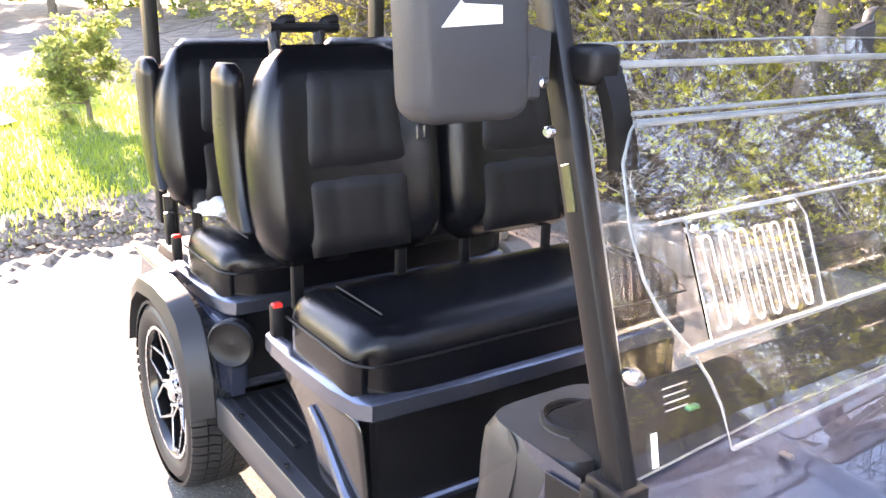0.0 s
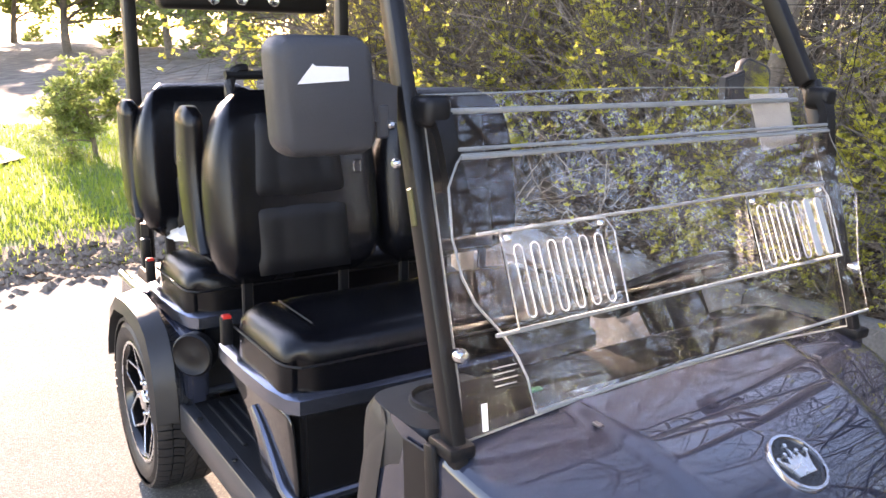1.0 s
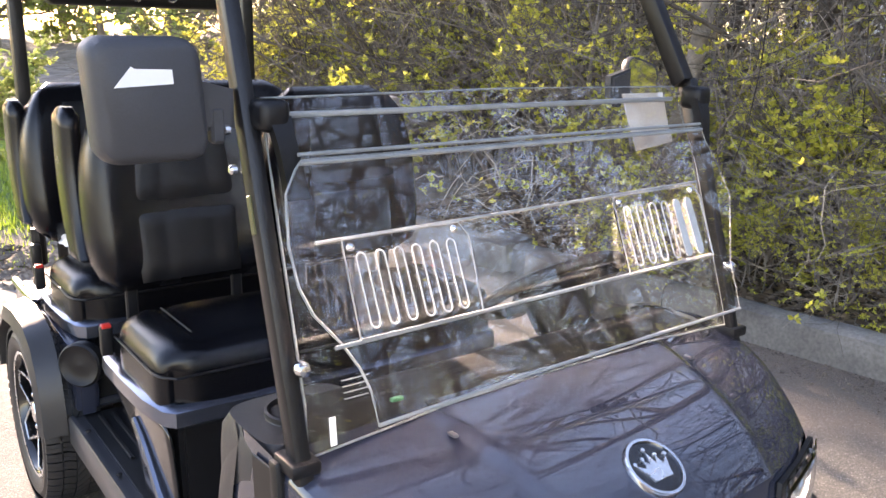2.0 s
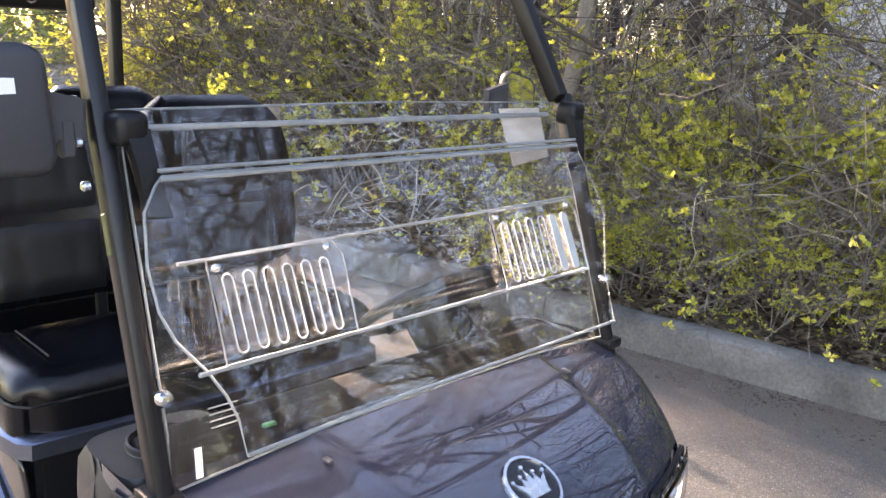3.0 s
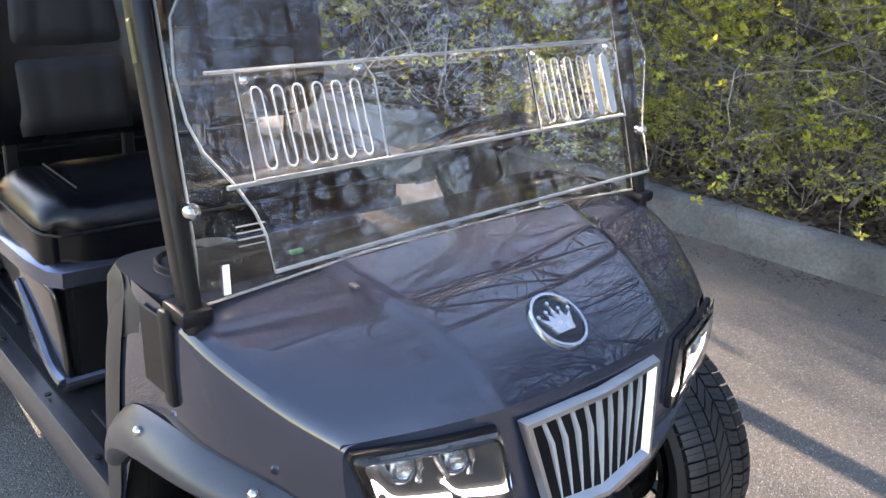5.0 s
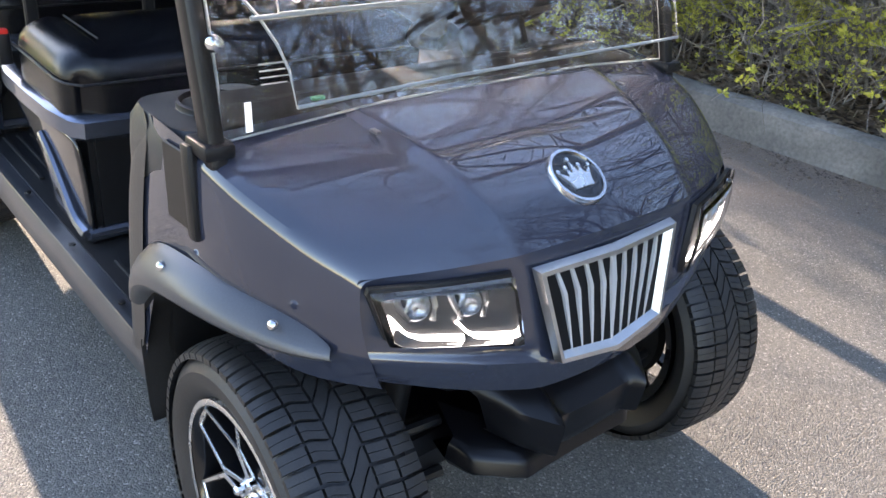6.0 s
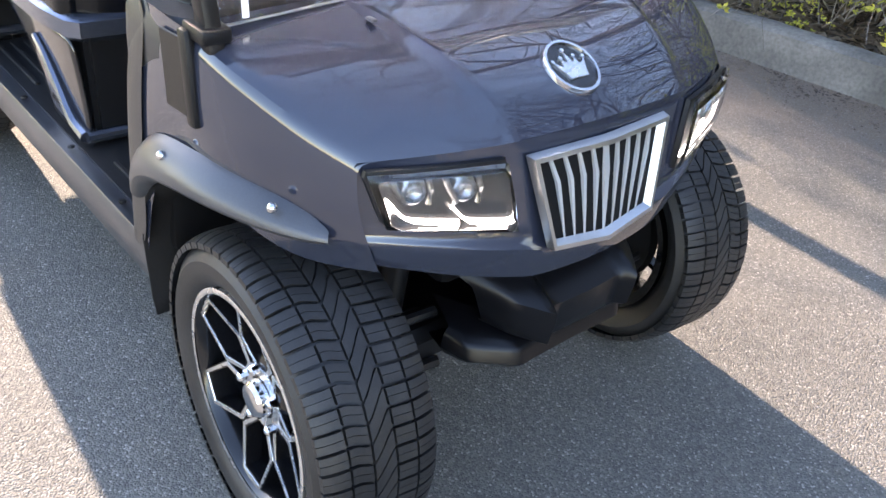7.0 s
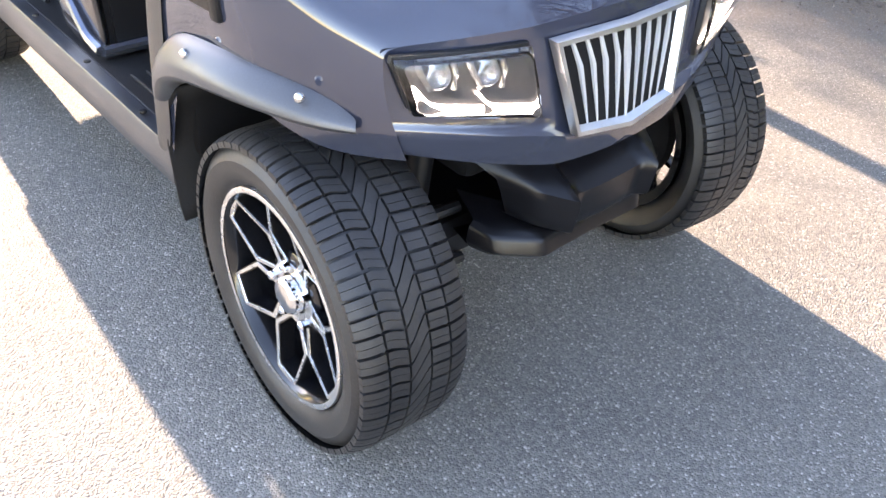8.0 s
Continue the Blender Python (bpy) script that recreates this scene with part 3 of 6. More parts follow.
def build_headlights():
    for side in (0, 1):
        at = lamp_at(side)
        us = [0, 0.1, 0.2, 0.35, 0.5, 0.65, 0.8, 0.9, 1.0]
        bm = bmesh.new()
        loft(bm, [[at(u, v, 0.004) for u in us] for v in (0, 0.33, 0.66, 1)])
        lamp = part("headlight", bm, LAMP_BODY, cart, "clear headlight with lit white light strip")
        # dark surround
        rim = [(0.0, 0.12), (0.05, 0.0), (0.5, 0.0), (0.97, 0.0), (1.0, 0.08), (1.0, 0.55), (0.985, 1.0), (0.5, 1.0), (0.02, 1.0), (-0.01, 0.9)]
        grow = lambda k, w: [at(0.5 + (u - 0.5) * k, 0.5 + (v - 0.5) * (2 * k - 1), w) for u, v in rim]
        bm = bmesh.new()
        loft(bm, [grow(1.035, 0.0), grow(1.025, 0.008), grow(0.985, 0.009), grow(0.965, 0.004)], closed=True)
        part("surround", bm, PLASTIC, lamp, "", 40)
        # two projector lamps
        for u in (0.27, 0.64):
            c = at(u, 0.66, 0.004)
            n = (at(u, 0.66, 0.02) - c).normalized()
            m = Matrix.Translation(c) @ n.to_track_quat("X", "Z").to_matrix().to_4x4()
            bm = bmesh.new()
            lathe(bm, [(0.018, 0.0), (0.018, 0.005), (0.0155, 0.007), (0.013, 0.003), (0.001, 0.001)], m, 24)
            part("reflector", bm, SMOKED, lamp, "chrome lamp bowl")
            bm = bmesh.new()
            lathe(bm, [(0.013, 0.002), (0.012, 0.006), (0.008, 0.009), (0.001, 0.010)], m, 20)
            part("projector_lens", bm, LENS, lamp)
            for k in (-1, 1):
                bm = bmesh.new()
                q = [at(u + k * 0.13, 0.92, 0.006), at(u + k * 0.12, 0.70, 0.011), at(u + k * 0.085, 0.46, 0.006)]
                tube(bm, q, 0.005, 8)
                part("bezel", bm, SMOKED, lamp)
        # light strip: down the outer edge, round a corner, along the foot with a step
        strips = [[(0.055, 0.80), (0.075, 0.62), (0.10, 0.40), (0.125, 0.27), (0.16, 0.195), (0.22, 0.165), (0.32, 0.16), (0.44, 0.155), (0.545, 0.15)],
                  [(0.505, 0.40), (0.530, 0.36), (0.555, 0.27), (0.585, 0.20), (0.63, 0.165), (0.74, 0.155), (0.85, 0.15), (0.95, 0.15)]]
        for line in strips:
            bm = bmesh.new()
            rows = []
            for i, (u, v) in enumerate(line):
                (ua, va), (ub, vb) = line[max(i - 1, 0)], line[min(i + 1, len(line) - 1)]
                du, dv = (ub - ua) * 0.2, (vb - va) * 0.085
                q = math.hypot(du, dv)
                su, sv = -dv / q * 0.0023 / 0.2, du / q * 0.0023 / 0.085
                rows.append([at(u - su, v - sv, 0.004), at(u - su, v - sv, 0.0095), at(u + su, v + sv, 0.0095), at(u + su, v + sv, 0.004)])
            loft(bm, rows)
            part("light_strip", bm, LED, lamp, "lit white strip", 30)
        bm = bmesh.new()
        loft(bm, [[at(u, v, 0.016 + 0.004 * math.sin(math.pi * v)) for u in us] for v in (0.0, 0.2, 0.4, 0.6, 0.8, 1.0)])
        lens = part("lens", bm, LENS, lamp, "clear curved cover")
        so = lens.modifiers.new("thick", "SOLIDIFY")
        so.thickness = 0.002
        lens.visible_shadow = False


def build_emblem():
    c = Vector((-0.018, 0.387, 0.8195))
    n = Vector((0.0, -0.487, 0.873)).normalized()
    xa = Vector((1, 0, 0))
    ya = n.cross(xa)

    def at(u, v, w):
        return c + xa * u + ya * v + n * w
    disc = [(0.047 * math.cos(q), 0.047 * math.sin(q)) for q in [2 * math.pi * i / 48 for i in range(48)]]
    bm = bmesh.new()
    slab(bm, disc, at, 0.006)
    em = part("emblem", bm, RIM_BLACK, cart, "round black badge with a silver crown shape and rim")
    bm = bmesh.new()
    prof = [(0.044, 0.005), (0.0445, 0.010), (0.049, 0.010), (0.051, 0.004), (0.051, 0.0)]
    loft(bm, [[at(r * math.cos(q), r * math.sin(q), w) for q in [2 * math.pi * i / 48 for i in range(48)]] for r, w in prof], closed=True)
    part("badge_rim", bm, CHROME, em)
    crown = [(-0.020, -0.022), (0.020, -0.022), (0.022, -0.012), (0.033, 0.010), (0.018, 0.000), (0.014, 0.014), (0.006, 0.004), (0.0, 0.026),
             (-0.006, 0.004), (-0.014, 0.014), (-0.018, 0.000), (-0.033, 0.010), (-0.022, -0.012)]
    bm = bmesh.new()
    slab(bm, crown, lambda u, v, w: at(u, v, w + 0.006), 0.003)
    for u, v in ((-0.033, 0.013), (-0.014, 0.017), (0.0, 0.030), (0.014, 0.017), (0.033, 0.013)):
        slab(bm, [(u + 0.0035 * math.cos(q), v + 0.0035 * math.sin(q)) for q in [math.pi * i / 4 for i in range(8)]], lambda a, b, w: at(a, b, w + 0.0065), 0.003)
    part("crown", bm, SILVER, em, "", 20)


def build_flares():
    for side in (0, 1):
        f = flip if side else Vector
        # front flare: a lip that stands out over the tyre
        bm = bmesh.new()
        cols = [[(-0.516, 0.832, 0.560), (-0.535, 0.836, 0.560), (-0.545, 0.826, 0.535), (-0.520, 0.820, 0.520)],
                [(-0.516, 0.812, 0.632), (-0.540, 0.815, 0.622), (-0.556, 0.800, 0.575), (-0.520, 0.790, 0.565)],
                [(-0.514, 0.770, 0.672), (-0.537, 0.760, 0.660), (-0.560, 0.740, 0.610), (-0.520, 0.735, 0.600)],
                [(-0.511, 0.690, 0.686), (-0.532, 0.680, 0.676), (-0.562, 0.655, 0.632), (-0.515, 0.655, 0.622)],
                [(-0.504, 0.580, 0.695), (-0.520, 0.575, 0.690), (-0.553, 0.555, 0.645), (-0.503, 0.555, 0.632)],
                [(-0.468, 0.475, 0.690), (-0.482, 0.472, 0.685), (-0.512, 0.455, 0.645), (-0.465, 0.455, 0.630)],
                [(-0.442, 0.432, 0.668), (-0.450, 0.430, 0.664), (-0.466, 0.415, 0.640), (-0.436, 0.420, 0.628)],
                [(-0.430, 0.412, 0.652), (-0.434, 0.409, 0.650), (-0.440, 0.402, 0.636), (-0.428, 0.408, 0.632)]]
        loft(bm, [[f(p) for p in c] for c in cols])
        fl = soft(part("wheel_arch_flare", bm, SATIN, cart, "satin grey plastic wheel arch flare", 60))
        for p in ((-0.536, 0.698, 0.664), (-0.491, 0.458, 0.683)):
            bm = bmesh.new()
            q = f(p)
            bmesh.ops.create_uvsphere(bm, u_segments=12, v_segments=8, radius=0.008, matrix=Matrix.Translation(q))
            part("bolt", bm, CHROME, fl)
        # black liner behind the wheel
        bm = bmesh.new()
        rows = [[f((x, y, z)) for x in (-0.517, -0.40, -0.28)] for y, z in ((0.80, 0.56), (0.845, 0.50), (0.860, 0.42), (0.845, 0.30), (0.832, 0.27))]
        g = loft(bm, rows)
        top = [[f((x, y, z)) for x in (-0.470, -0.36, -0.20)] for y, z in ((0.80, 0.575), (0.74, 0.635), (0.62, 0.665), (0.52, 0.665), (0.44, 0.64))]
        loft(bm, top)
        ob = part("wheel_well_liner", bm, DARK, cart)
        ob.modifiers.new("thick", "SOLIDIFY").thickness = 0.006


def build_wheel_meshes():
    """Wheel built about its axle: +x is outwards."""
    R, W = 0.287, 0.194
    out = {}
    bm = bmesh.new()
    h = W / 2
    prof = [(0.193, -h + 0.03), (0.214, -h + 0.008), (0.24, -h), (0.262, -h + 0.012), (0.274, -h + 0.03), (0.279, 0), (0.274, h - 0.03),
            (0.262, h - 0.010), (0.245, h), (0.243, h + 0.0015), (0.240, h + 0.001), (0.226, h + 0.001), (0.213, h - 0.004), (0.204, h - 0.010), (0.197, h - 0.018), (0.189, h - 0.03)]
    lathe(bm, prof, Matrix(), 96)
    bmesh.ops.recalc_face_normals(bm, faces=bm.faces)
    me = bpy.data.meshes.new("tyre")
    bm.to_mesh(me)
    bm.free()
    out["tyre"] = finish(me, RUBBER, 30)
    bm = bmesh.new()
    N = 58
    cols = [(-0.097, -0.0585), (-0.0545, -0.0215), (-0.0175, 0.0175), (0.0215, 0.0545), (0.0585, 0.097)]

    def shift(x):
        pts = [(-0.12, 0.85), (-0.0545, 0.90), (-0.016, 1.05), (0.016, -0.30), (0.024, -0.28), (0.044, 0.0), (0.12, 0.0)]
        for (a, va), (b, vb) in zip(pts, pts[1:]):
            if a <= x <= b:
                return va + (vb - va) * (x - a) / (b - a)
        return 0

    def radius(x):
        a = abs(x)
        return R - 0.0015 - (0.026 * (a / 0.113) ** 5 if a > 0.045 else 0.001 * (a / 0.05))
    def place(q, x, dr):
        r = radius(x) + dr
        return Vector((x, r * math.cos(q), r * math.sin(q)))

    def block(i, a, b, s0, s1):
        xs = [a + (b - a) * t for t in (0, 0.25, 0.5, 0.75, 1)]
        topv = [[bm.verts.new(place((i + s0 + (s1 - s0) * t + shift(x)) * 2 * math.pi / N, x, 0)) for x in xs] for t in (0.0, 0.5, 1.0)]
        for ra, rb in zip(topv, topv[1:]):
            for j in range(len(xs) - 1):
                bm.faces.new((ra[j], ra[j + 1], rb[j + 1], rb[j]))
        loop = topv[0] + [r[-1] for r in topv[1:-1]] + topv[-1][::-1] + [r[0] for r in topv[-2:0:-1]]
        low = [bm.verts.new(v.co - Vector((0, v.co.y, v.co.z)).normalized() * 0.010) for v in loop]
        for j in range(len(loop)):
            bm.faces.new((loop[j], loop[(j + 1) % len(loop)], low[(j + 1) % len(loop)], low[j]))
    for i in range(N):
        for k, (a, b) in enumerate(cols):
            if k == 2:
                block(i, a, b, 0.075, 0.925)
            else:
                block(i, a, b, 0.09, 0.485)
                block(i, a, b, 0.515, 0.91)
    bmesh.ops.recalc_face_normals(bm, faces=bm.faces)
    me = bpy.data.meshes.new("tread")
    bm.to_mesh(me)
    bm.free()
    out["tread"] = finish(me, RUBBER, 30)
    # rim barrel
    bm = bmesh.new()
    lathe(bm, [(0.186, h - 0.020), (0.186, h - 0.012), (0.180, h - 0.010), (0.176, h - 0.014), (0.172, h - 0.034), (0.165, 0.0), (0.165, -h + 0.02), (0.186, -h + 0.012)], Matrix(), 64)
    bmesh.ops.recalc_face_normals(bm, faces=bm.faces)
    me = bpy.data.meshes.new("rim")
    bm.to_mesh(me)
    bm.free()
    out["rim"] = finish(me, RIM_BLACK, 40)
    # machined outer lip
    bm = bmesh.new()
    lathe(bm, [(0.1875, h - 0.016), (0.1875, h - 0.0085), (0.184, h - 0.007), (0.178, h - 0.0085)], Matrix(), 64)
    me = bpy.data.meshes.new("rim_lip")
    bm.to_mesh(me)
    bm.free()
    out["rim_lip"] = finish(me, SILVER, 40)
    # a spoke: hexagon of bars, black with a machined face
    def P(r, deg, x):
        return Vector((x, r * math.cos(radians(deg)), r * math.sin(radians(deg))))
    def dish(r):
        return h - 0.020 - 0.034 * (1 - min(1, r / 0.175))
    hexes = [(0.054, -13), (0.104, -27), (0.174, -9), (0.174, 9), (0.104, 27), (0.054, 13)]

    def bars(bm, k, lift, deep):
        for i in range(6):
            base = i * 60
            n = len(hexes)
            mid = [P(r, base + a, dish(r)) for r, a in hexes]
            c = P(0.115, base, dish(0.115))
            rows_o, rows_i, deep_o, deep_i = [], [], [], []
            for p in mid:
                d = (p - c).normalized()
                rows_o.append(p + d * k + Vector((lift, 0, 0)))
                rows_i.append(p - d * k + Vector((lift, 0, 0)))
                deep_o.append(p + d * k * 1.2 - Vector((deep, 0, 0)))
                deep_i.append(p - d * k * 1.2 - Vector((deep, 0, 0)))
            loft(bm, [deep_o, rows_o, rows_i, deep_i], closed=True)
    bm = bmesh.new()
    bars(bm, 0.0068, 0.0, 0.030)
    lathe(bm, [(0.074, h - 0.075), (0.074, h - 0.050), (0.068, h - 0.046), (0.055, h - 0.044), (0.02, h - 0.044)], Matrix(), 28)
    bmesh.ops.recalc_face_normals(bm, faces=bm.faces)
    me = bpy.data.meshes.new("spokes")
    bm.to_mesh(me)
    bm.free()
    out["spokes"] = finish(me, RIM_BLACK, 30)
    bm = bmesh.new()
    bars(bm, 0.0036, 0.0018, 0.001)
    lathe(bm, [(0.058, dish(0.05) - 0.004), (0.056, dish(0.05) + 0.002), (0.036, dish(0.04) + 0.003)], Matrix(), 28)
    bmesh.ops.recalc_face_normals(bm, faces=bm.faces)
    me = bpy.data.meshes.new("spoke_face")
    bm.to_mesh(me)
    bm.free()
    out["spoke_face"] = finish(me, SILVER, 30)
    bm = bmesh.new()
    lathe(bm, [(0.034, h - 0.046), (0.033, h - 0.028), (0.028, h - 0.022), (0.018, h - 0.020), (0.001, h - 0.020)], Matrix(), 28)
    for i in range(5):
        q = 2 * math.pi * i / 5
        lathe(bm, [(0.009, h - 0.046), (0.009, h - 0.030), (0.005, h - 0.026), (0.001, h - 0.026)], Matrix.Translation((0, 0.055 * math.cos(q), 0.055 * math.sin(q))), 8)
    bmesh.ops.recalc_face_normals(bm, faces=bm.faces)
    me = bpy.data.meshes.new("hub_cap")
    bm.to_mesh(me)
    bm.free()
    out["hub_cap"] = finish(me, CHROME, 30)
    bm = bmesh.new()
    lathe(bm, [(0.001, -0.05), (0.13, -0.05), (0.135, -0.03), (0.06, 0.0), (0.06, 0.04)], Matrix(), 28)
    me = bpy.data.meshes.new("brake_drum")
    bm.to_mesh(me)
    bm.free()
    out["brake_drum"] = finish(me, BLACK, 30)
    for k in ("rim", "rim_lip", "spokes", "spoke_face"):
        out[k].transform(Matrix.Diagonal((1, 1.05, 1.05, 1)))
    return out


def build_wheels():
    ms = build_wheel_meshes()
    base = BASE[cart.name]
    for x, y, steer, side in ((-0.424, 0.518, -3, -1), (0.522, 0.572, -6, 1), (-0.460, 2.33, 0, -1), (0.480, 2.33, 0, 1)):
        w = new("wheel", ms["rim"])
        w.parent = cart
        m = Matrix.Translation((x, y, 0.287)) @ Matrix.Rotation(radians(steer), 4, "Z") @ (Matrix.Rotation(math.pi, 4, "Z") if side < 0 else Matrix())
        w.matrix_basis = Matrix.Translation(-base) @ m @ Matrix.Rotation(radians(30 if y < 1 else 40), 4, "X")
        w["label"] = "black alloy wheel with machined silver honeycomb face"
        for k in ("tyre", "tread", "rim_lip", "spokes", "spoke_face", "hub_cap", "brake_drum"):
            o = new(k, ms[k])
            o.parent = w
            if k == "tread":
                o["kind"] = "stuff"
            if k == "tyre":
                o["label"] = "black rubber tyre with chevron tread"


# ---- flanks, floor, seats ----
def build_floor():
    for s in (-1, 1):
        bm = bmesh.new()
        prof = [(0.0, 0.378), (-0.040, 0.378), (-0.043, 0.387), (-0.054, 0.387), (-0.058, 0.380), (-0.058, 0.305), (-0.046, 0.285), (0.0, 0.283)]
        rows = [[(CX + s * (0.45 - a), y, z) for a, z in prof] for y in (0.90, 1.2, 1.6, 2.02)]
        g = loft(bm, rows)
        bm.faces.new(g[0])
        bm.faces.new(g[-1])
        sill = part("sill", bm, SATIN, cart, "grey side sill with step edge")
        for y in (1.056, 1.325, 1.62, 1.9):
            bm = bmesh.new()
            lathe(bm, [(0.008, 0.0), (0.007, 0.004), (0.001, 0.005)], Matrix.Translation((CX + s * 0.485, y, 0.385)) @ Matrix.Rotation(radians(-90), 4, "Y"), 10)
            part("bolt", bm, BLACK, sill)
    bm = bmesh.new()
    rounded(bm, (CX, 1.46, 0.365), (0.94, 1.14, 0.03), 0.005, 1)
    fl = part("floor_mat", bm, MATTING, cart, "black ribbed rubber floor mat")
    bm = bmesh.new()
    for i in range(26):
        rounded(bm, (CX - 0.43 + i * 0.0344, 1.08, 0.383), (0.012, 0.28, 0.008), 0.002, 1)
    for i in range(26):
        rounded(bm, (CX - 0.43 + i * 0.0344, 1.84, 0.383), (0.012, 0.30, 0.008), 0.002, 1)
    part("mat_ribbing", bm, MATTING, fl)["kind"] = "stuff"
    bm = bmesh.new()
    rounded(bm, (CX, 1.55, 0.30), (0.7, 2.2, 0.08), 0.02, 1)
    part("chassis", bm, BLACK, cart)


def cushion(bm, x0, x1, y0, y1, z0, z1, dip=0.0):
    """A padded seat: rounded rim, raised front roll and outer bolsters."""
    nx, ny = 25, 15
    rows = []
    for j in range(ny):
        b = j / (ny - 1)
        row = []
        for i in range(nx):
            a = i / (nx - 1)
            u, v = 2 * a - 1, 2 * b - 1
            x = (x0 + x1) / 2 + (x1 - x0) / 2 * math.copysign(1 - (1 - abs(u)) ** 1.7, u)
            y = (y0 + y1) / 2 + (y1 - y0) / 2 * math.copysign(1 - (1 - abs(v)) ** 1.7, v)
            ex, ey = abs((2 * x - x0 - x1) / (x1 - x0)), abs((2 * y - y0 - y1) / (y1 - y0))
            x -= math.copysign(0.035 * ey ** 7 * ex ** 7, u)
            y -= math.copysign(0.035 * ey ** 7 * ex ** 7, v)
            h = (1 - min(1, ex ** 11)) ** 0.5 * (1 - min(1, ey ** 5)) ** 0.5
            z = z0 + (z1 - z0) * (0.50 + 0.50 * h)
            groove = 0
            for gx in (x0 + 0.10, x1 - 0.10):
                groove += math.exp(-((x - gx) / 0.011) ** 2)
            z -= 0.007 * groove * h + dip * h * (1 - abs(v) ** 2) * (1 if x0 + 0.1 < x < x1 - 0.1 else 0)
            row.append((x, y, z))
        rows.append(row)
    g = loft(bm, rows)
    rim = g[0] + [r[-1] for r in g[1:-1]] + g[-1][::-1] + [r[0] for r in g[-2:0:-1]]
    low = [bm.verts.new((v.co.x, v.co.y, z0)) for v in rim]
    for i in range(len(rim)):
        bm.faces.new((rim[i], rim[(i + 1) % len(rim)], low[(i + 1) % len(rim)], low[i]))
    bm.faces.new(low[::-1])
    return bm


def build_seat_row(dy, dz, front):
    # box under the cushion
    bm = bmesh.new()
    zt = 0.660 + dz
    outline = [(1.330, zt), (1.320, 0.385), (1.46, 0.385), (1.50, 0.48), (1.60, 0.57 + dz), (1.70, 0.62 + dz), (1.70, zt)]
    wid = 0.425
    slab(bm, outline, lambda u, v, w: Vector((CX - wid + 2 * wid * w, u + dy, v)), 1.0, 0.012)
    base = part("seat_base", bm, PLASTIC, cart, "black moulded seat box")
    # bright band round the top
    bm = bmesh.new()
    path = [(-0.440, 1.755, 0.632), (-0.448, 1.70, 0.634), (-0.450, 1.55, 0.636), (-0.446, 1.42, 0.637), (-0.436, 1.345, 0.637), (-0.415, 1.318, 0.637), (-0.2, 1.312, 0.637), (CX, 1.310, 0.637)]
    rows = []
    for p in full(path):
        if abs(p[0] - CX) < 0.40:
            o = Vector((0, -1, 0))
        elif p[1] > 1.4:
            o = Vector((math.copysign(1, p[0]), 0, 0))
        else:
            o = Vector((math.copysign(0.7, p[0]), -0.7, 0))
        q = p + Vector((0, dy, dz))
        rows.append([q - o * 0.01 + Vector((0, 0, 0.030)), q + o * 0.006 + Vector((0, 0, 0.029)), q + o * 0.018 + Vector((0, 0, 0.020)), q + o * 0.020 - Vector((0, 0, 0.012)), q + o * 0.002 - Vector((0, 0, 0.026))])
    loft(bm, rows)
    part("trim_band", bm, TRIM, base, "satin blue-grey band", 40)
    # flank shell with a bright stripe
    for s in (0, 1):
        f = flip if s else Vector
        mv = Vector((0, dy, dz * 0.6))
        bm = bmesh.new()
        cols = [[(-0.440, 1.330, 0.622), (-0.434, 1.335, 0.55), (-0.430, 1.322, 0.45), (-0.436, 1.312, 0.390)],
                [(-0.452, 1.42, 0.620), (-0.444, 1.41, 0.55), (-0.438, 1.39, 0.45), (-0.442, 1.38, 0.388)],
                [(-0.456, 1.58, 0.618), (-0.448, 1.53, 0.56), (-0.442, 1.47, 0.47), (-0.445, 1.45, 0.388)],
                [(-0.452, 1.75, 0.612), (-0.448, 1.65, 0.565), (-0.442, 1.55, 0.48), (-0.445, 1.51, 0.388)]]
        loft(bm, [[f(Vector(p) + mv) for p in c] for c in cols])
        sh = soft(part("side_shell", bm, SHELL, base, "dark grey glossy flank", 60))
        sh.modifiers.new("thick", "SOLIDIFY").thickness = 0.008
        bm = bmesh.new()
        tube(bm, [f(Vector(p) + mv) for p in curve_pts([(-0.452, 1.53, 0.565), (-0.450, 1.485, 0.53), (-0.447, 1.43, 0.47), (-0.446, 1.375, 0.42), (-0.442, 1.318, 0.404)], 5)], 0.008, 8, r2=0.014)
        part("stripe", bm, TRIM, base)
    bm = bmesh.new()
    tube(bm, [Vector((x, 1.314, 0.403)) + Vector((0, dy, 0)) for x in (-0.440, -0.2, 0.2, 0.460)], 0.014, 10)
    part("foot_trim", bm, TRIM, base)
    bm = bmesh.new()
    cushion(bm, -0.452, 0.472, 1.306 + dy, 1.675 + dy, 0.664 + dz, 0.806 + dz, 0.010)
    cu = part("seat_cushion", bm, LEATHER, cart, "dark vinyl bench cushion with piped edges", 50)
    for x in (-0.352, 0.372):
        bm = bmesh.new()
        tube(bm, [(x, y + dy, 0.7985 + dz) for y in (1.40, 1.48, 1.60)], 0.002, 6)
        part("seam", bm, SEAM, cu)
    bm = bmesh.new()
    tube(bm, [Vector((x, y + dy, 0.735 + dz)) for x, y in ((-0.454, 1.64), (-0.454, 1.37), (-0.446, 1.335), (-0.422, 1.307), (-0.3, 1.304), (0.32, 1.304), (0.442, 1.307), (0.466, 1.335), (0.474, 1.37), (0.474, 1.64))], 0.003, 6)
    part("piping", bm, LEATHER_IN, cu)
    # backs
    tilt = Matrix.Rotation(radians(-9), 4, "X")
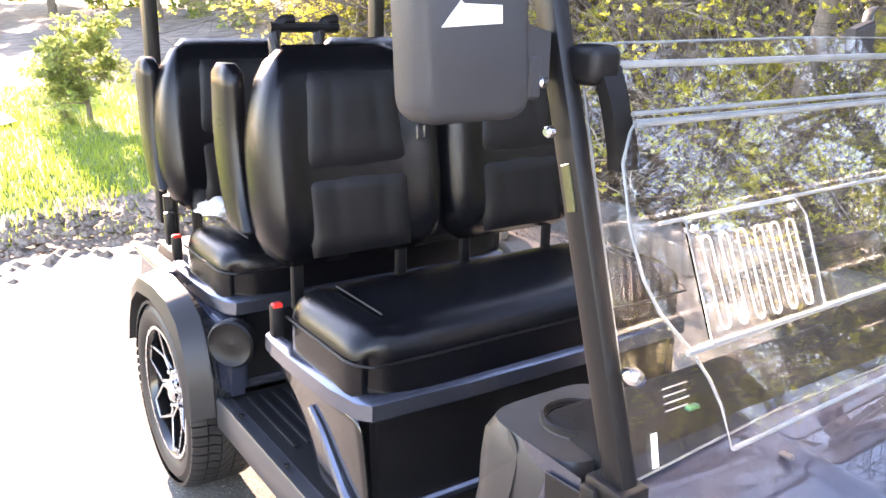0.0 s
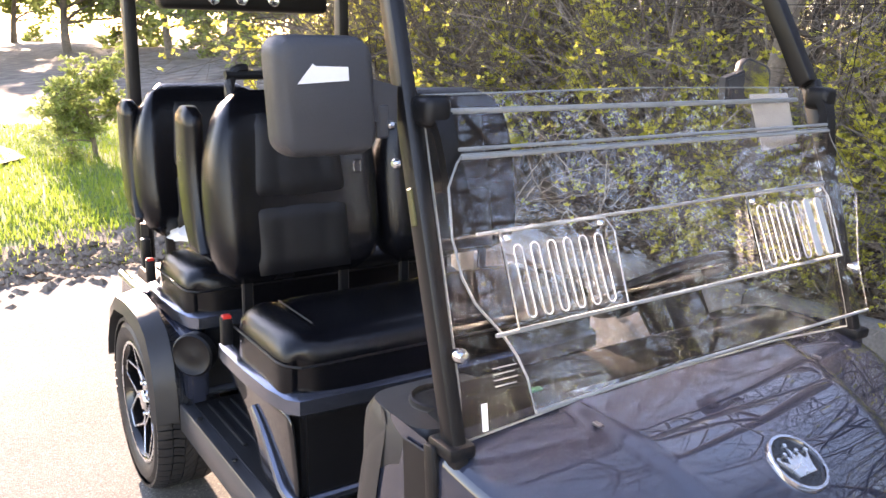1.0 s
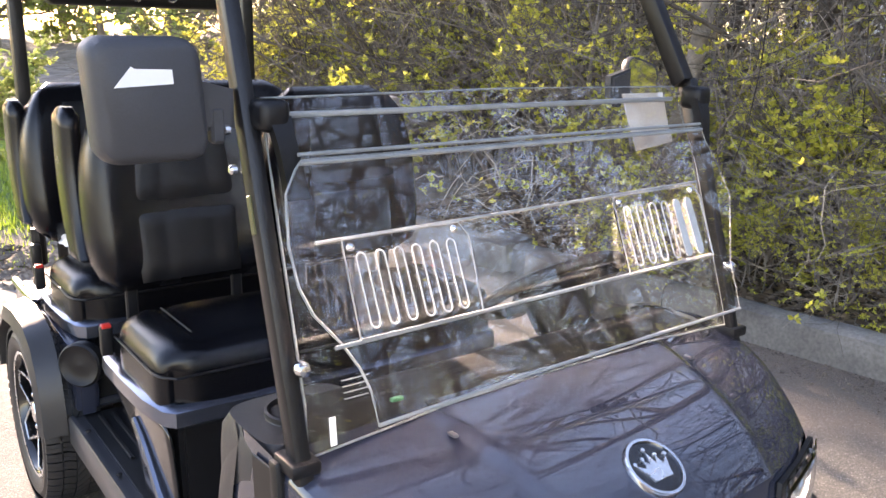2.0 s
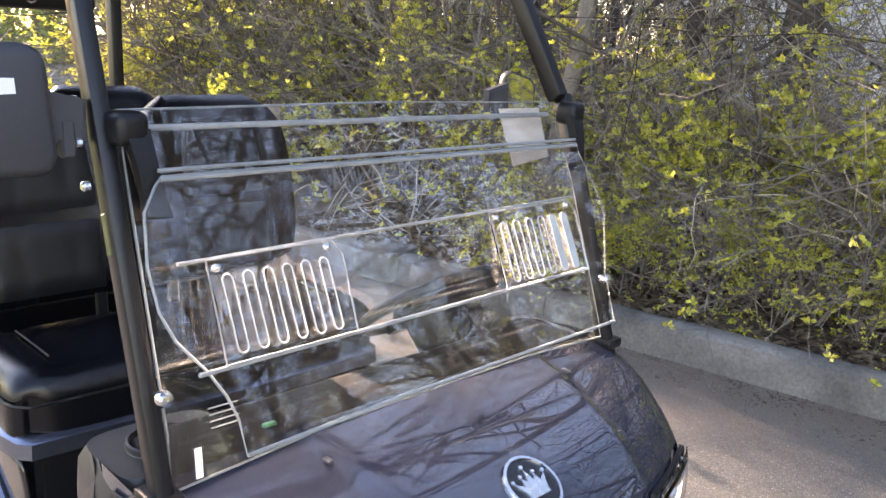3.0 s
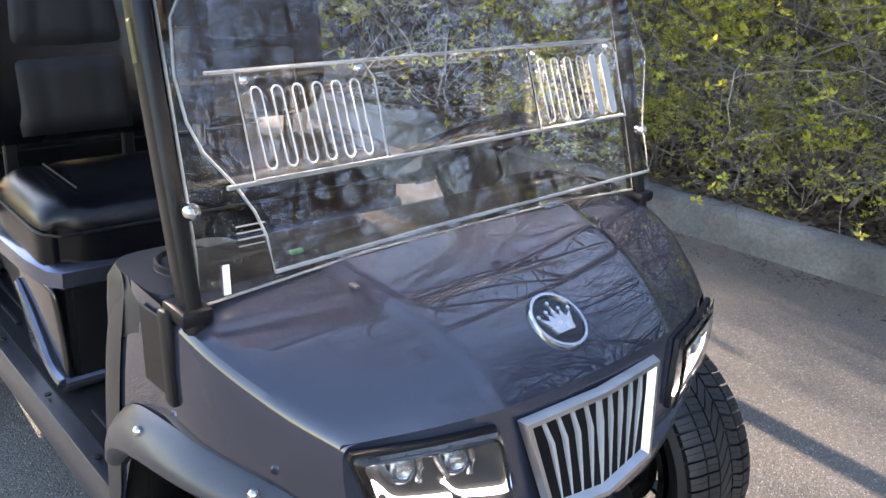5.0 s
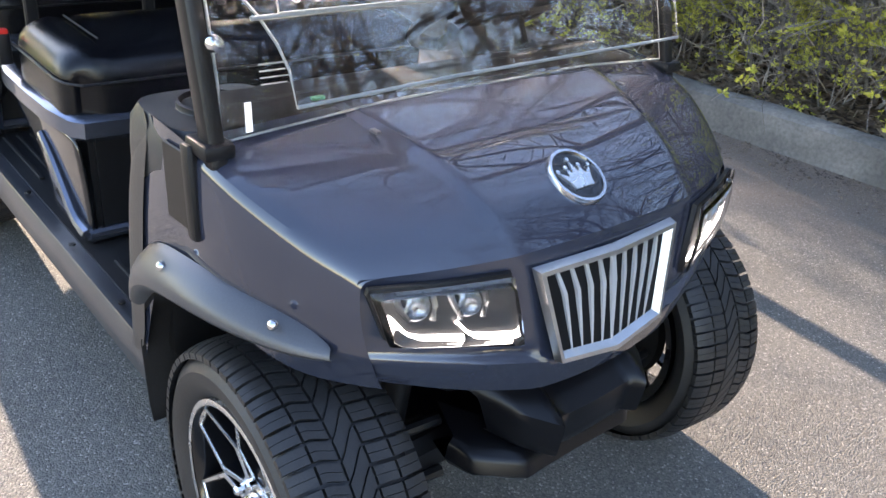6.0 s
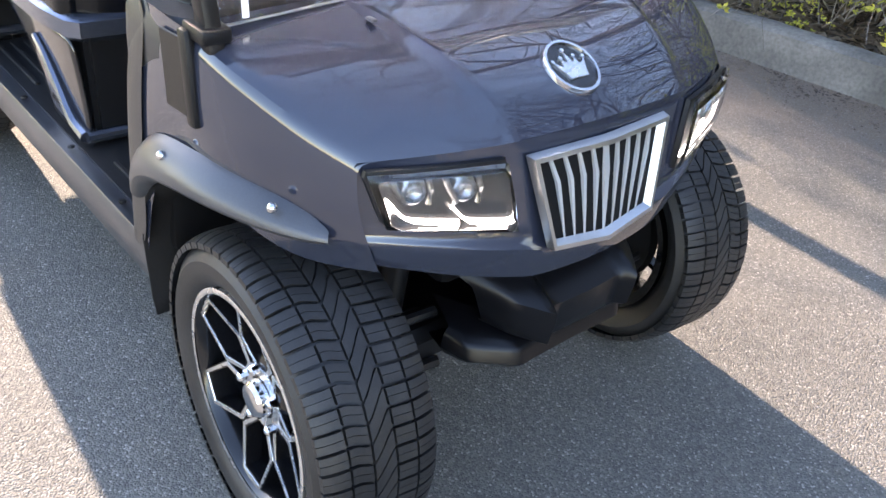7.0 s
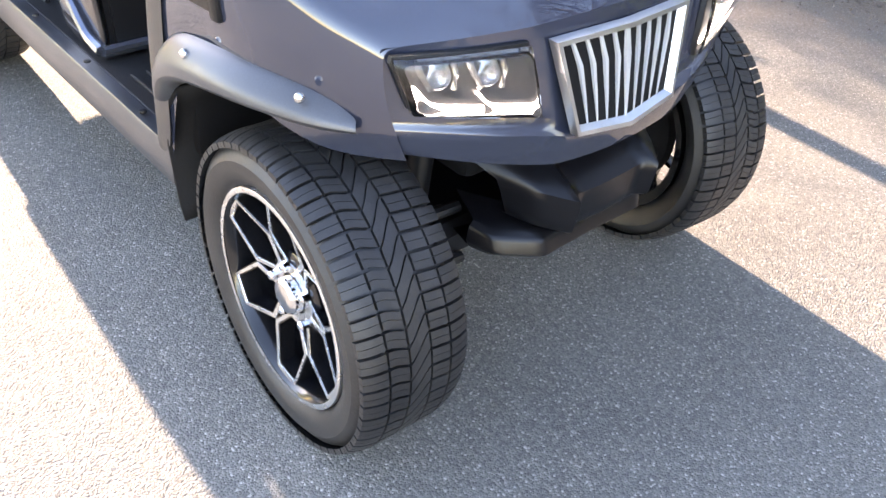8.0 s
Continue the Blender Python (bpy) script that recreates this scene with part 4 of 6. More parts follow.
    for cx in (-0.235, 0.240):
        o = Vector((cx, 1.745 + dy, 0.80 + dz))

        def bk(u, v, w):
            return o + tilt.to_3x3() @ Vector((u, -w, v))
        bm = bmesh.new()
        n = 14
        rows = []
        hw, hh = 0.236, 0.495
        for j in range(n + 1):
            v = j / n
            edge_v = max(0.02, 1 - abs(2 * v - 1) ** 6) ** 0.45
            wid_v = hw * (1 - 0.30 * max(0, (v - 0.42) / 0.58) ** 2.2 - 0.10 * max(0, (0.3 - v) / 0.3) ** 2) * (0.74 + 0.26 * edge_v)
            row = []
            for i in range(33):
                a = 2 * math.pi * i / 32
                ca, sa = math.cos(a), math.sin(a)
                u = wid_v * math.copysign(abs(ca) ** 0.45, ca)
                thick = (0.068 if sa > 0 else 0.050) * edge_v
                bol = 0.030 * math.exp(-((abs(u) - hw * 0.82) / 0.05) ** 2) * edge_v if sa > 0 else 0
                w = thick * math.copysign(abs(sa) ** 0.5, sa) + bol * (1 if abs(sa) > 0.2 else 0)
                row.append(bk(u, 0.01 + v * hh, w))
            rows.append(row[:-1])
        g = loft(bm, rows, closed=True)
        bm.faces.new(g[0][::-1])
        bm.faces.new(g[-1])
        back = part("backrest", bm, LEATHER, cart, "dark vinyl bucket backrest with bolsters", 50)
        for lo, hi, wa, wb in ((0.030, 0.2145, 0.128, 0.142), (0.2175, 0.440, 0.142, 0.112)):
            bm = bmesh.new()
            rows = []
            for j in range(9):
                b = j / 8
                e = (1 - abs(2 * b - 1) ** 24) ** 0.5
                wj = wa + (wb - wa) * b
                rows.append([bk(wj * a, lo + (hi - lo) * b, 0.063 + 0.012 * e * (1 - abs(a) ** 8) ** 0.5 - 0.005 * math.exp(-((abs(a) - 0.45) / 0.05) ** 2) * e) for a in [-1 + 2 * q / 20 for q in range(21)]])
            loft(bm, rows)
            part("insert", bm, LEATHER_IN, back, "padded centre panel", 60)
        bm = bmesh.new()
        tube(bm, [bk(u, 0.216, 0.066) for u in (-0.13, 0, 0.13)], 0.0022, 6)
        part("seam", bm, SEAM, back)
        for k in (-0.14, 0.14):
            bm = bmesh.new()
            rounded(bm, (cx + k, 1.755 + dy, 0.78 + dz), (0.03, 0.015, 0.16), 0.004, 1)
            part("back_bracket", bm, BLACK, cart)
    # raised armrest at each end
    for s in (0, 1):
        f = flip if s else Vector
        bm = bmesh.new()
        line = [(-0.455, 1.925, 1.255), (-0.455, 1.93, 1.10), (-0.455, 1.90, 0.96), (-0.455, 1.85, 0.875)]
        rows = []
        for k, p in enumerate(curve_pts(line, 5)):
            q = Vector(p) + Vector((0, dy * 0.93, dz * 1.5))
            t = k / 15
            w, d = 0.027, 0.052 + 0.012 * math.sin(math.pi * t)
            e = 0.55 if k in (0, 15) else 1
            rows.append([f(q + Vector((w * e * math.copysign(abs(math.cos(a)) ** 0.5, math.cos(a)), d * e * math.copysign(abs(math.sin(a)) ** 0.6, math.sin(a)), 0))) for a in [2 * math.pi * i / 16 for i in range(16)]])
        g = loft(bm, rows, closed=True)
        bm.faces.new(g[0])
        bm.faces.new(g[-1])
        part("armrest", bm, LEATHER, cart, "padded black armrest folded up", 50)
        bm = bmesh.new()
        tube(bm, [f(Vector(p) + Vector((0, dy * 0.93, dz))) for p in ((-0.44, 1.84, 0.90), (-0.43, 1.80, 0.92), (-0.40, 1.78, 0.95))], 0.018, 10)
        part("armrest_pivot", bm, BLACK, cart)
        # belt buckle
        bm = bmesh.new()
        q = f((-0.468, 1.66 + dy, 0.0)) + Vector((0, 0, 0.722 + dz))
        rounded(bm, q, (0.028, 0.022, 0.075), 0.005, 2)
        bk_ob = part("belt_buckle", bm, PLASTIC, cart, "black seat belt buckle with red button")
        bm = bmesh.new()
        rounded(bm, q + Vector((0, -0.004, 0.037)), (0.022, 0.018, 0.010), 0.002, 1)
        part("button", bm, RED, bk_ob)


def build_rear():
    base_y = 2.33
    for s in (0, 1):
        f = flip if s else Vector
        bm = bmesh.new()
        rows = []
        for y, z, dy2, dz2 in ((2.035, 0.33, 0.025, 0.0), (2.040, 0.42, 0.025, -0.005), (2.065, 0.51, 0.025, -0.02), (2.11, 0.575, 0.02, -0.03), (2.20, 0.615, 0.01, -0.04), (2.33, 0.622, 0.0, -0.04), (2.47, 0.605, -0.01, -0.04), (2.57, 0.54, -0.03, -0.03), (2.62, 0.44, -0.03, -0.01), (2.64, 0.36, -0.03, 0)):
            rows.append([f((-0.50, y - dy2 * 0.4, z - dz2 * 0.4)), f((-0.53, y - dy2 * 0.2, z - dz2 * 0.2)), f((-0.562, y, z)), f((-0.572, y + dy2, z + dz2)), f((-0.50, y + dy2, z + dz2))])
        loft(bm, rows)
        part("rear_flare", bm, SATIN_DARK, cart, "satin grey plastic rear wheel arch flare", 40)
        bm = bmesh.new()
        out = [(2.00, 0.39), (1.985, 0.50), (2.02, 0.575), (2.06, 0.595), (2.30, 0.60), (2.78, 0.585), (2.82, 0.50), (2.80, 0.36)]
        slab(bm, out, lambda u, v, w: f((-0.474 + w, u, v)), 0.06, 0.012)
        part("rear_quarter", bm, PAINT, cart, "dark grey metallic rear quarter")
        bm = bmesh.new()
        tube(bm, [f(p) for p in curve_pts([(-0.470, 2.80, 0.590), (-0.474, 2.60, 0.595), (-0.472, 2.48, 0.600), (-0.46, 2.44, 0.605)], 4)], 0.014, 8)
        part("rear_trim", bm, TRIM, cart)
        # round speaker in the corner of the rear base
        c = f((-0.455, 1.992, 0.545))
        n = Vector((-0.72 if not s else 0.72, -0.69, 0.05)).normalized()
        m = Matrix.Translation(c) @ n.to_track_quat("X", "Z").to_matrix().to_4x4()
        bm = bmesh.new()
        lathe(bm, [(0.062, -0.02), (0.064, 0.012), (0.058, 0.018), (0.050, 0.012), (0.03, 0.008), (0.001, 0.014)], m, 28)
        part("speaker", bm, PLASTIC, cart, "round black speaker")
        # rear roof post
        bm = bmesh.new()
        rounded(bm, f((-0.39, 2.77, 1.32)), (0.042, 0.05, 1.28), 0.008, 2)
        part("rear_post", bm, BLACK, cart, "black steel roof post")
        bm = bmesh.new()
        rounded(bm, f((-0.45, 2.50, 0.73)), (0.03, 0.03, 0.10), 0.006, 2)
        tube(bm, [f((-0.43, 2.55, 0.70)), f((-0.43, 2.55, 0.82))], 0.022, 10)
        part("rear_bracket", bm, BLACK, cart)
    bm = bmesh.new()
    rounded(bm, (CX, 2.50, 0.50), (0.86, 0.60, 0.24), 0.03, 2)
    part("rear_box", bm, DARK, cart)
    bm = bmesh.new()
    rounded(bm, (CX, 2.74, 1.585), (0.62, 0.09, 0.13), 0.02, 3)
    ob = part("overhead_panel", bm, PLASTIC, cart, "black overhead panel with round lamps")
    for x in (-0.12, -0.02, 0.1):
        bm = bmesh.new()
        lathe(bm, [(0.022, 0.0), (0.022, 0.008), (0.017, 0.010), (0.001, 0.004)], Matrix.Translation((x, 2.695, 1.56)) @ Matrix.Rotation(radians(-90), 4, "Z"), 18)
        part("round_lamp", bm, SILVER, ob)
    # grab rail on the front backs
    for x in (-0.36, -0.25):
        bm = bmesh.new()
        tube(bm, curve_pts([(x, 1.86, 1.24), (x, 1.875, 1.31), (x + 0.02, 1.88, 1.345), (x + 0.05, 1.88, 1.35)], 4), 0.014, 8)
        part("grab_bracket", bm, BLACK, cart)
    bm = bmesh.new()
    tube(bm, [(-0.37, 1.875, 1.335), (-0.20, 1.875, 1.335)], 0.012, 8)
    part("grab_rail", bm, BLACK, cart)
    # roof
    bm = bmesh.new()
    rows = []
    for y in (0.90, 0.94, 1.1, 1.8, 2.8, 2.92, 2.96):
        e = 0.0 if 0.93 < y < 2.93 else 1.0
        rows.append([(CX + x, y, 1.985 - 0.05 * (abs(x) / 0.6) ** 4 - 0.03 * e) for x in (-0.60, -0.57, -0.4, 0, 0.4, 0.57, 0.60)])
    loft(bm, rows)
    rf = part("roof", bm, PLASTIC, cart, "black moulded roof")
    rf.modifiers.new("thick", "SOLIDIFY").thickness = 0.03


# ---- windscreen, posts, mirrors ----
def post_y(z):
    return 0.622 + 0.33 * (z - 0.87)


def p1(u, v, w):
    """Fixed lower pane: u across, v height, w towards the front."""
    return Vector((u, 0.621 + 0.31 * (v - 0.87) - w, v + 0.3 * w))


def p2(u, v, w):
    """Folded pane in front of it."""
    return Vector((u, 0.540 + 0.46 * (v - 0.937) - w, v + 0.42 * w))


def edge_line(outline, at, parent, r=0.0018, closed=True, name="pane_edge"):
    bm = bmesh.new()
    tube(bm, [at(u, v, 0.002) for u, v in outline], r, 6, closed)
    return part(name, bm, ACRYLIC_EDGE, parent, "bright cut edge")


def build_windscreen():
    low = [(-0.472, 0.873), (-0.20, 0.890), (0.25, 0.893), (0.484, 0.882), (0.482, 0.93), (0.468, 1.20), (0.440, 1.355), (0.0, 1.360), (-0.458, 1.355), (-0.462, 1.20), (-0.466, 0.94)]
    bm = bmesh.new()
    slab(bm, low, p1, 0.004)
    pane = part("windscreen", bm, ACRYLIC, cart, "clear acrylic lower windscreen pane", 0)
    pane.visible_shadow = False
    edge_line(low[7:] + low[:4], p1, pane, 0.002, False)
    edge_line(low[3:8], p1, pane, 0.0015, False)
    bm = bmesh.new()
    rounded(bm, p1(-0.015, 1.331, 0.004), (0.885, 0.008, 0.009), 0.003, 2)
    part("top_strip", bm, ACRYLIC_EDGE, pane, "frosted clear hinge strip")
    fold = [(-0.409, 0.938), (-0.135, 0.946), (0.18, 0.950), (0.408, 0.952), (0.414, 0.985), (0.420, 1.035), (0.474, 1.150), (0.460, 1.215), (0.444, 1.255), (0.440, 1.280), (-0.436, 1.276), (-0.448, 1.265), (-0.470, 1.235), (-0.482, 1.17), (-0.480, 1.12), (-0.468, 1.085), (-0.436, 1.043), (-0.418, 1.01), (-0.409, 0.98)]
    bm = bmesh.new()
    slab(bm, fold, p2, 0.004)
    up = part("folded_windscreen", bm, ACRYLIC, cart, "clear acrylic upper windscreen pane folded down", 0)
    up.visible_shadow = False
    edge_line(fold, p2, up, 0.0017)
    bm = bmesh.new()
    for v, k in ((1.272, 0.0034), (1.283, 0.0028)):
        tube(bm, [p2(-0.44, v, 0.004), p2(0.44, v + 0.003, 0.004)], k, 8)
    part("fold_hinge", bm, ACRYLIC_EDGE, up, "clear hinge rod")
    bm = bmesh.new()
    tube(bm, [p2(-0.409, 0.938, 0.004), p2(-0.135, 0.946, 0.004), p2(0.408, 0.952, 0.004)], 0.0028, 8)
    part("foot_seal", bm, ACRYLIC_EDGE, up)
    # rails and sliding vent plates
    for a, b, r in (((-0.447, 1.170), (0.369, 1.182), 0.0024), ((-0.451, 1.041), (0.353, 1.054), 0.0032)):
        bm = bmesh.new()
        tube(bm, [p2(a[0], a[1], 0.010), p2(b[0], b[1], 0.010)], r, 8)
        part("vent_rail", bm, ACRYLIC_EDGE, up, "clear vent rail")
    for x0, x1, n_solid, zz in ((-0.414, -0.202, 0, 0.0), (0.126, 0.358, 2, 0.006)):
        plate = [(x0, 1.044 + zz), (x1, 1.046 + zz), (x1 + 0.006, 1.15 + zz), (x1 - 0.008, 1.171 + zz), (x0 + 0.004, 1.169 + zz)]
        bm = bmesh.new()
        slab(bm, plate, lambda u, v, w: p2(u, v, 0.010 + w), 0.004)
        pl = part("vent_plate", bm, ACRYLIC, up, "clear sliding vent plate with long slots", 0)
        pl.visible_shadow = False
        edge_line(plate, lambda u, v, w: p2(u, v, 0.012 + w), pl, 0.0015)
        span = x1 - x0
        for k in range(6):
            u = x0 + span * (0.13 + 0.145 * k)
            h = span * 0.036
            oval = []
            for q in range(9):
                oval.append((u + h * math.cos(math.pi * q / 8), 1.142 + zz + h * math.sin(math.pi * q / 8)))
            for q in range(9):
                oval.append((u - h * math.cos(math.pi * q / 8), 1.062 + zz - h * math.sin(math.pi * q / 8)))
            bm = bmesh.new()
            tube(bm, [p2(a, b, 0.015) for a, b in oval], 0.0012, 6, True)
            part("vent_slot", bm, FROST, pl)
            if k >= 6 - n_solid:
                bm = bmesh.new()
                slab(bm, oval, lambda a, b, w: p2(a, b, 0.0145 + w), 0.001)
                part("slot_cover", bm, FROST, pl)
        for u, v in ((x0 + 0.014, 1.158 + zz), (x1 - 0.02, 1.162 + zz)):
            bm = bmesh.new()
            bmesh.ops.create_uvsphere(bm, u_segments=12, v_segments=8, radius=0.006, matrix=Matrix.Translation(p2(u, v, 0.016)))
            part("vent_knob", bm, CHROME, pl)
    for x in (-0.498, 0.510):
        bm = bmesh.new()
        lathe(bm, [(0.001, 0.014), (0.008, 0.012), (0.0115, 0.004), (0.0115, -0.004), (0.008, -0.012), (0.001, -0.014)], Matrix.Translation((x + 0.022 * (1 if x < 0 else -1), 0.628, 1.004)) @ Matrix.Rotation(radians(90), 4, "Z"), 16)
        part("clamp_knob", bm, CHROME, pane, "round chrome clamp knob")
    bm = bmesh.new()
    for i in range(4):
        slab(bm, [(-0.405, 0.936 + 0.0085 * i), (-0.365 + 0.004 * (i % 2), 0.936 + 0.0085 * i), (-0.365 + 0.004 * (i % 2), 0.9377 + 0.0085 * i), (-0.405, 0.9377 + 0.0085 * i)], lambda u, v, w: p1(u, v, 0.005 + w), 0.0006)
    part("etched_marks", bm, ACRYLIC_EDGE, pane, "small white printed lines")
    bm = bmesh.new()
    slab(bm, [(-0.438, 0.880), (-0.428, 0.880), (-0.424, 0.918), (-0.434, 0.918)], lambda u, v, w: p1(u, v, 0.005 + w), 0.001)
    part("white_tab", bm, WHITE, pane)
    # beige card on the far side
    bm = bmesh.new()
    slab(bm, [(0.312, 1.238), (0.424, 1.250), (0.420, 1.347), (0.300, 1.347)], lambda u, v, w: p1(u, v, -0.014 + w), 0.002)
    part("card", bm, CARD, pane, "beige paper label behind the pane")


def build_posts():
    for s in (0, 1):
        f = flip if s else Vector
        bm = bmesh.new()
        a, b = Vector((-0.486, post_y(0.84), 0.84)), Vector((-0.470, post_y(1.95), 1.95))
        d = (b - a)
        m = d.to_track_quat("Z", "Y").to_matrix().to_4x4()
        if s:
            # the far post kinks back above the pane clip
            k = a.lerp(b, (1.36 - 0.84) / 1.11)
            top = Vector((-0.470, k.y + 0.36, 1.95))
            rounded(bm, f((a + k) / 2), (0.026, 0.036, (k - a).length + 0.02), 0.007, 2, m)
            rounded(bm, f((k + top) / 2), (0.030, 0.040, (top - k).length), 0.007, 2, (top - k).to_track_quat("Z", "Y").to_matrix().to_4x4())
        else:
            rounded(bm, (a + b) / 2, (0.026, 0.036, d.length), 0.007, 2, m)
        post = part("windscreen_post", bm, BLACK, cart, "black square steel windscreen post")
        bm = bmesh.new()
        rounded(bm, f((-0.486, 0.628, 0.868)), (0.046, 0.062, 0.022), 0.006, 2)
        part("post_foot", bm, PLASTIC, post)
        bm = bmesh.new()
        rounded(bm, f((-0.509, 0.640, 0.80)), (0.016, 0.026, 0.14), 0.006, 2, Matrix.Rotation(radians(-6), 4, "X"))
        rounded(bm, f((-0.5115, 0.685, 0.795)), (0.004, 0.065, 0.115), 0.0015, 1, Matrix.Rotation(radians(-4), 4, "X"))
        part("post_bracket", bm, PLASTIC, post)
        bm = bmesh.new()
        rounded(bm, f((-0.4945, post_y(1.20), 1.20)), (0.004, 0.014, 0.055), 0.001, 1, m)
        part("sticker", bm, YELLOW, post, "faded yellow sticker")
        # clip that holds the folded pane
        bm = bmesh.new()
        c = f((-0.458, 0.742, 1.335))
        rounded(bm, c, (0.045, 0.05, 0.045), 0.012, 3)
        line = curve_pts([(-0.452, 0.73, 1.335), (-0.449, 0.715, 1.30), (-0.443, 0.705, 1.25), (-0.440, 0.70, 1.222)], 3)
        rows = []
        for i, p in enumerate(line):
            w = 0.017 - 0.003 * math.sin(math.pi * i / 9)
            rows.append([f(p + Vector((x, y, 0))) for x, y in ((-w, -0.008), (w, -0.008), (w, 0.010), (-w, 0.010))])
        g = loft(bm, rows, closed=True)
        bm.faces.new(g[0])
        bm.faces.new(g[-1])
        part("pane_clip", bm, PLASTIC, post, "black plastic pane clip")
        for z in (1.315, 1.345, 1.262):
            bm = bmesh.new()
            lathe(bm, [(0.007, 0.0), (0.007, 0.007), (0.004, 0.010), (0.001, 0.010)], Matrix.Translation(f((-0.490 if not s else -0.490, post_y(z), z))) @ Matrix.Rotation(math.pi if not s else 0, 4, "Z") @ Matrix.Translation((0.016, 0, 0)), 10)
            part("bolt", bm, CHROME, post)


def build_mirrors():
    for s in (0, 1):
        f = flip if s else Vector
        bm = bmesh.new()
        out = []
        w0, h0 = (0.056, 0.048) if s else (0.072, 0.080)
        sg = -1 if s else 1
        for cx_, cz, a0 in ((1, 1, 0), (-1, 1, 90), (-1, -1, 180), (1, -1, 270)):
            r = 0.026
            for k in range(6):
                q = radians(a0 + 90 * k / 5)
                out.append((cx_ * (w0 - r) + r * math.cos(q), cz * (h0 - r) + r * math.sin(q)))
        o = Vector((-0.614, 0.785, 1.357)) if not s else Vector((-0.650, 1.05, 1.350))
        rows = []
        if s:
            sg = -0.5
        for w, k in ((0.012, 1.0), (0.0, 1.01), (-0.020, 1.0), (-0.034, 0.94), (-0.040, 0.82)):
            rows.append([f(o + Vector((u * k + 0.010 * (v / h0) * -0.5, w * sg, v * k + (0.25 * u if s else 0)))) for u, v in out])
        g = loft(bm, rows, closed=True)
        bm.faces.new(g[-1])
        bm.faces.new(g[0])
        mir = part("mirror_housing", bm, MIRROR_SHELL, cart, "black rounded side mirror housing", 40)
        bm = bmesh.new()
        slab(bm, [(u * 0.93, v * 0.93) for u, v in out], lambda u, v, w: f(o + Vector((u, (0.0125 + w) * sg, v + (0.25 * u if s else 0)))), 0.002)
        part("mirror_glass", bm, MIRROR, mir)
        bm = bmesh.new()
        slab(bm, [(0.05, -0.045), (0.118, -0.040), (0.118, 0.012), (0.05, 0.030)], lambda u, v, w: f(o + Vector((u, -0.018 + w, v))), 0.03, 0.006)
        rounded(bm, f(o + Vector((0.092, -0.01, -0.036))), (0.02, 0.02, 0.05), 0.004, 1)
        part("mirror_arm", bm, MIRROR_SHELL, mir)
        if s:
            continue
        bm = bmesh.new()
        mark = [(-0.048, 0.018), (0.026, 0.022), (0.025, 0.040), (-0.022, 0.041), (-0.026, 0.044), (-0.048, 0.019)][:5]
        slab(bm, mark, lambda u, v, w: f(o + Vector((u, -0.0405 - w, v))), 0.0015)
        part("mirror_mark", bm, WHITE, mir, "pale wedge-shaped mark")


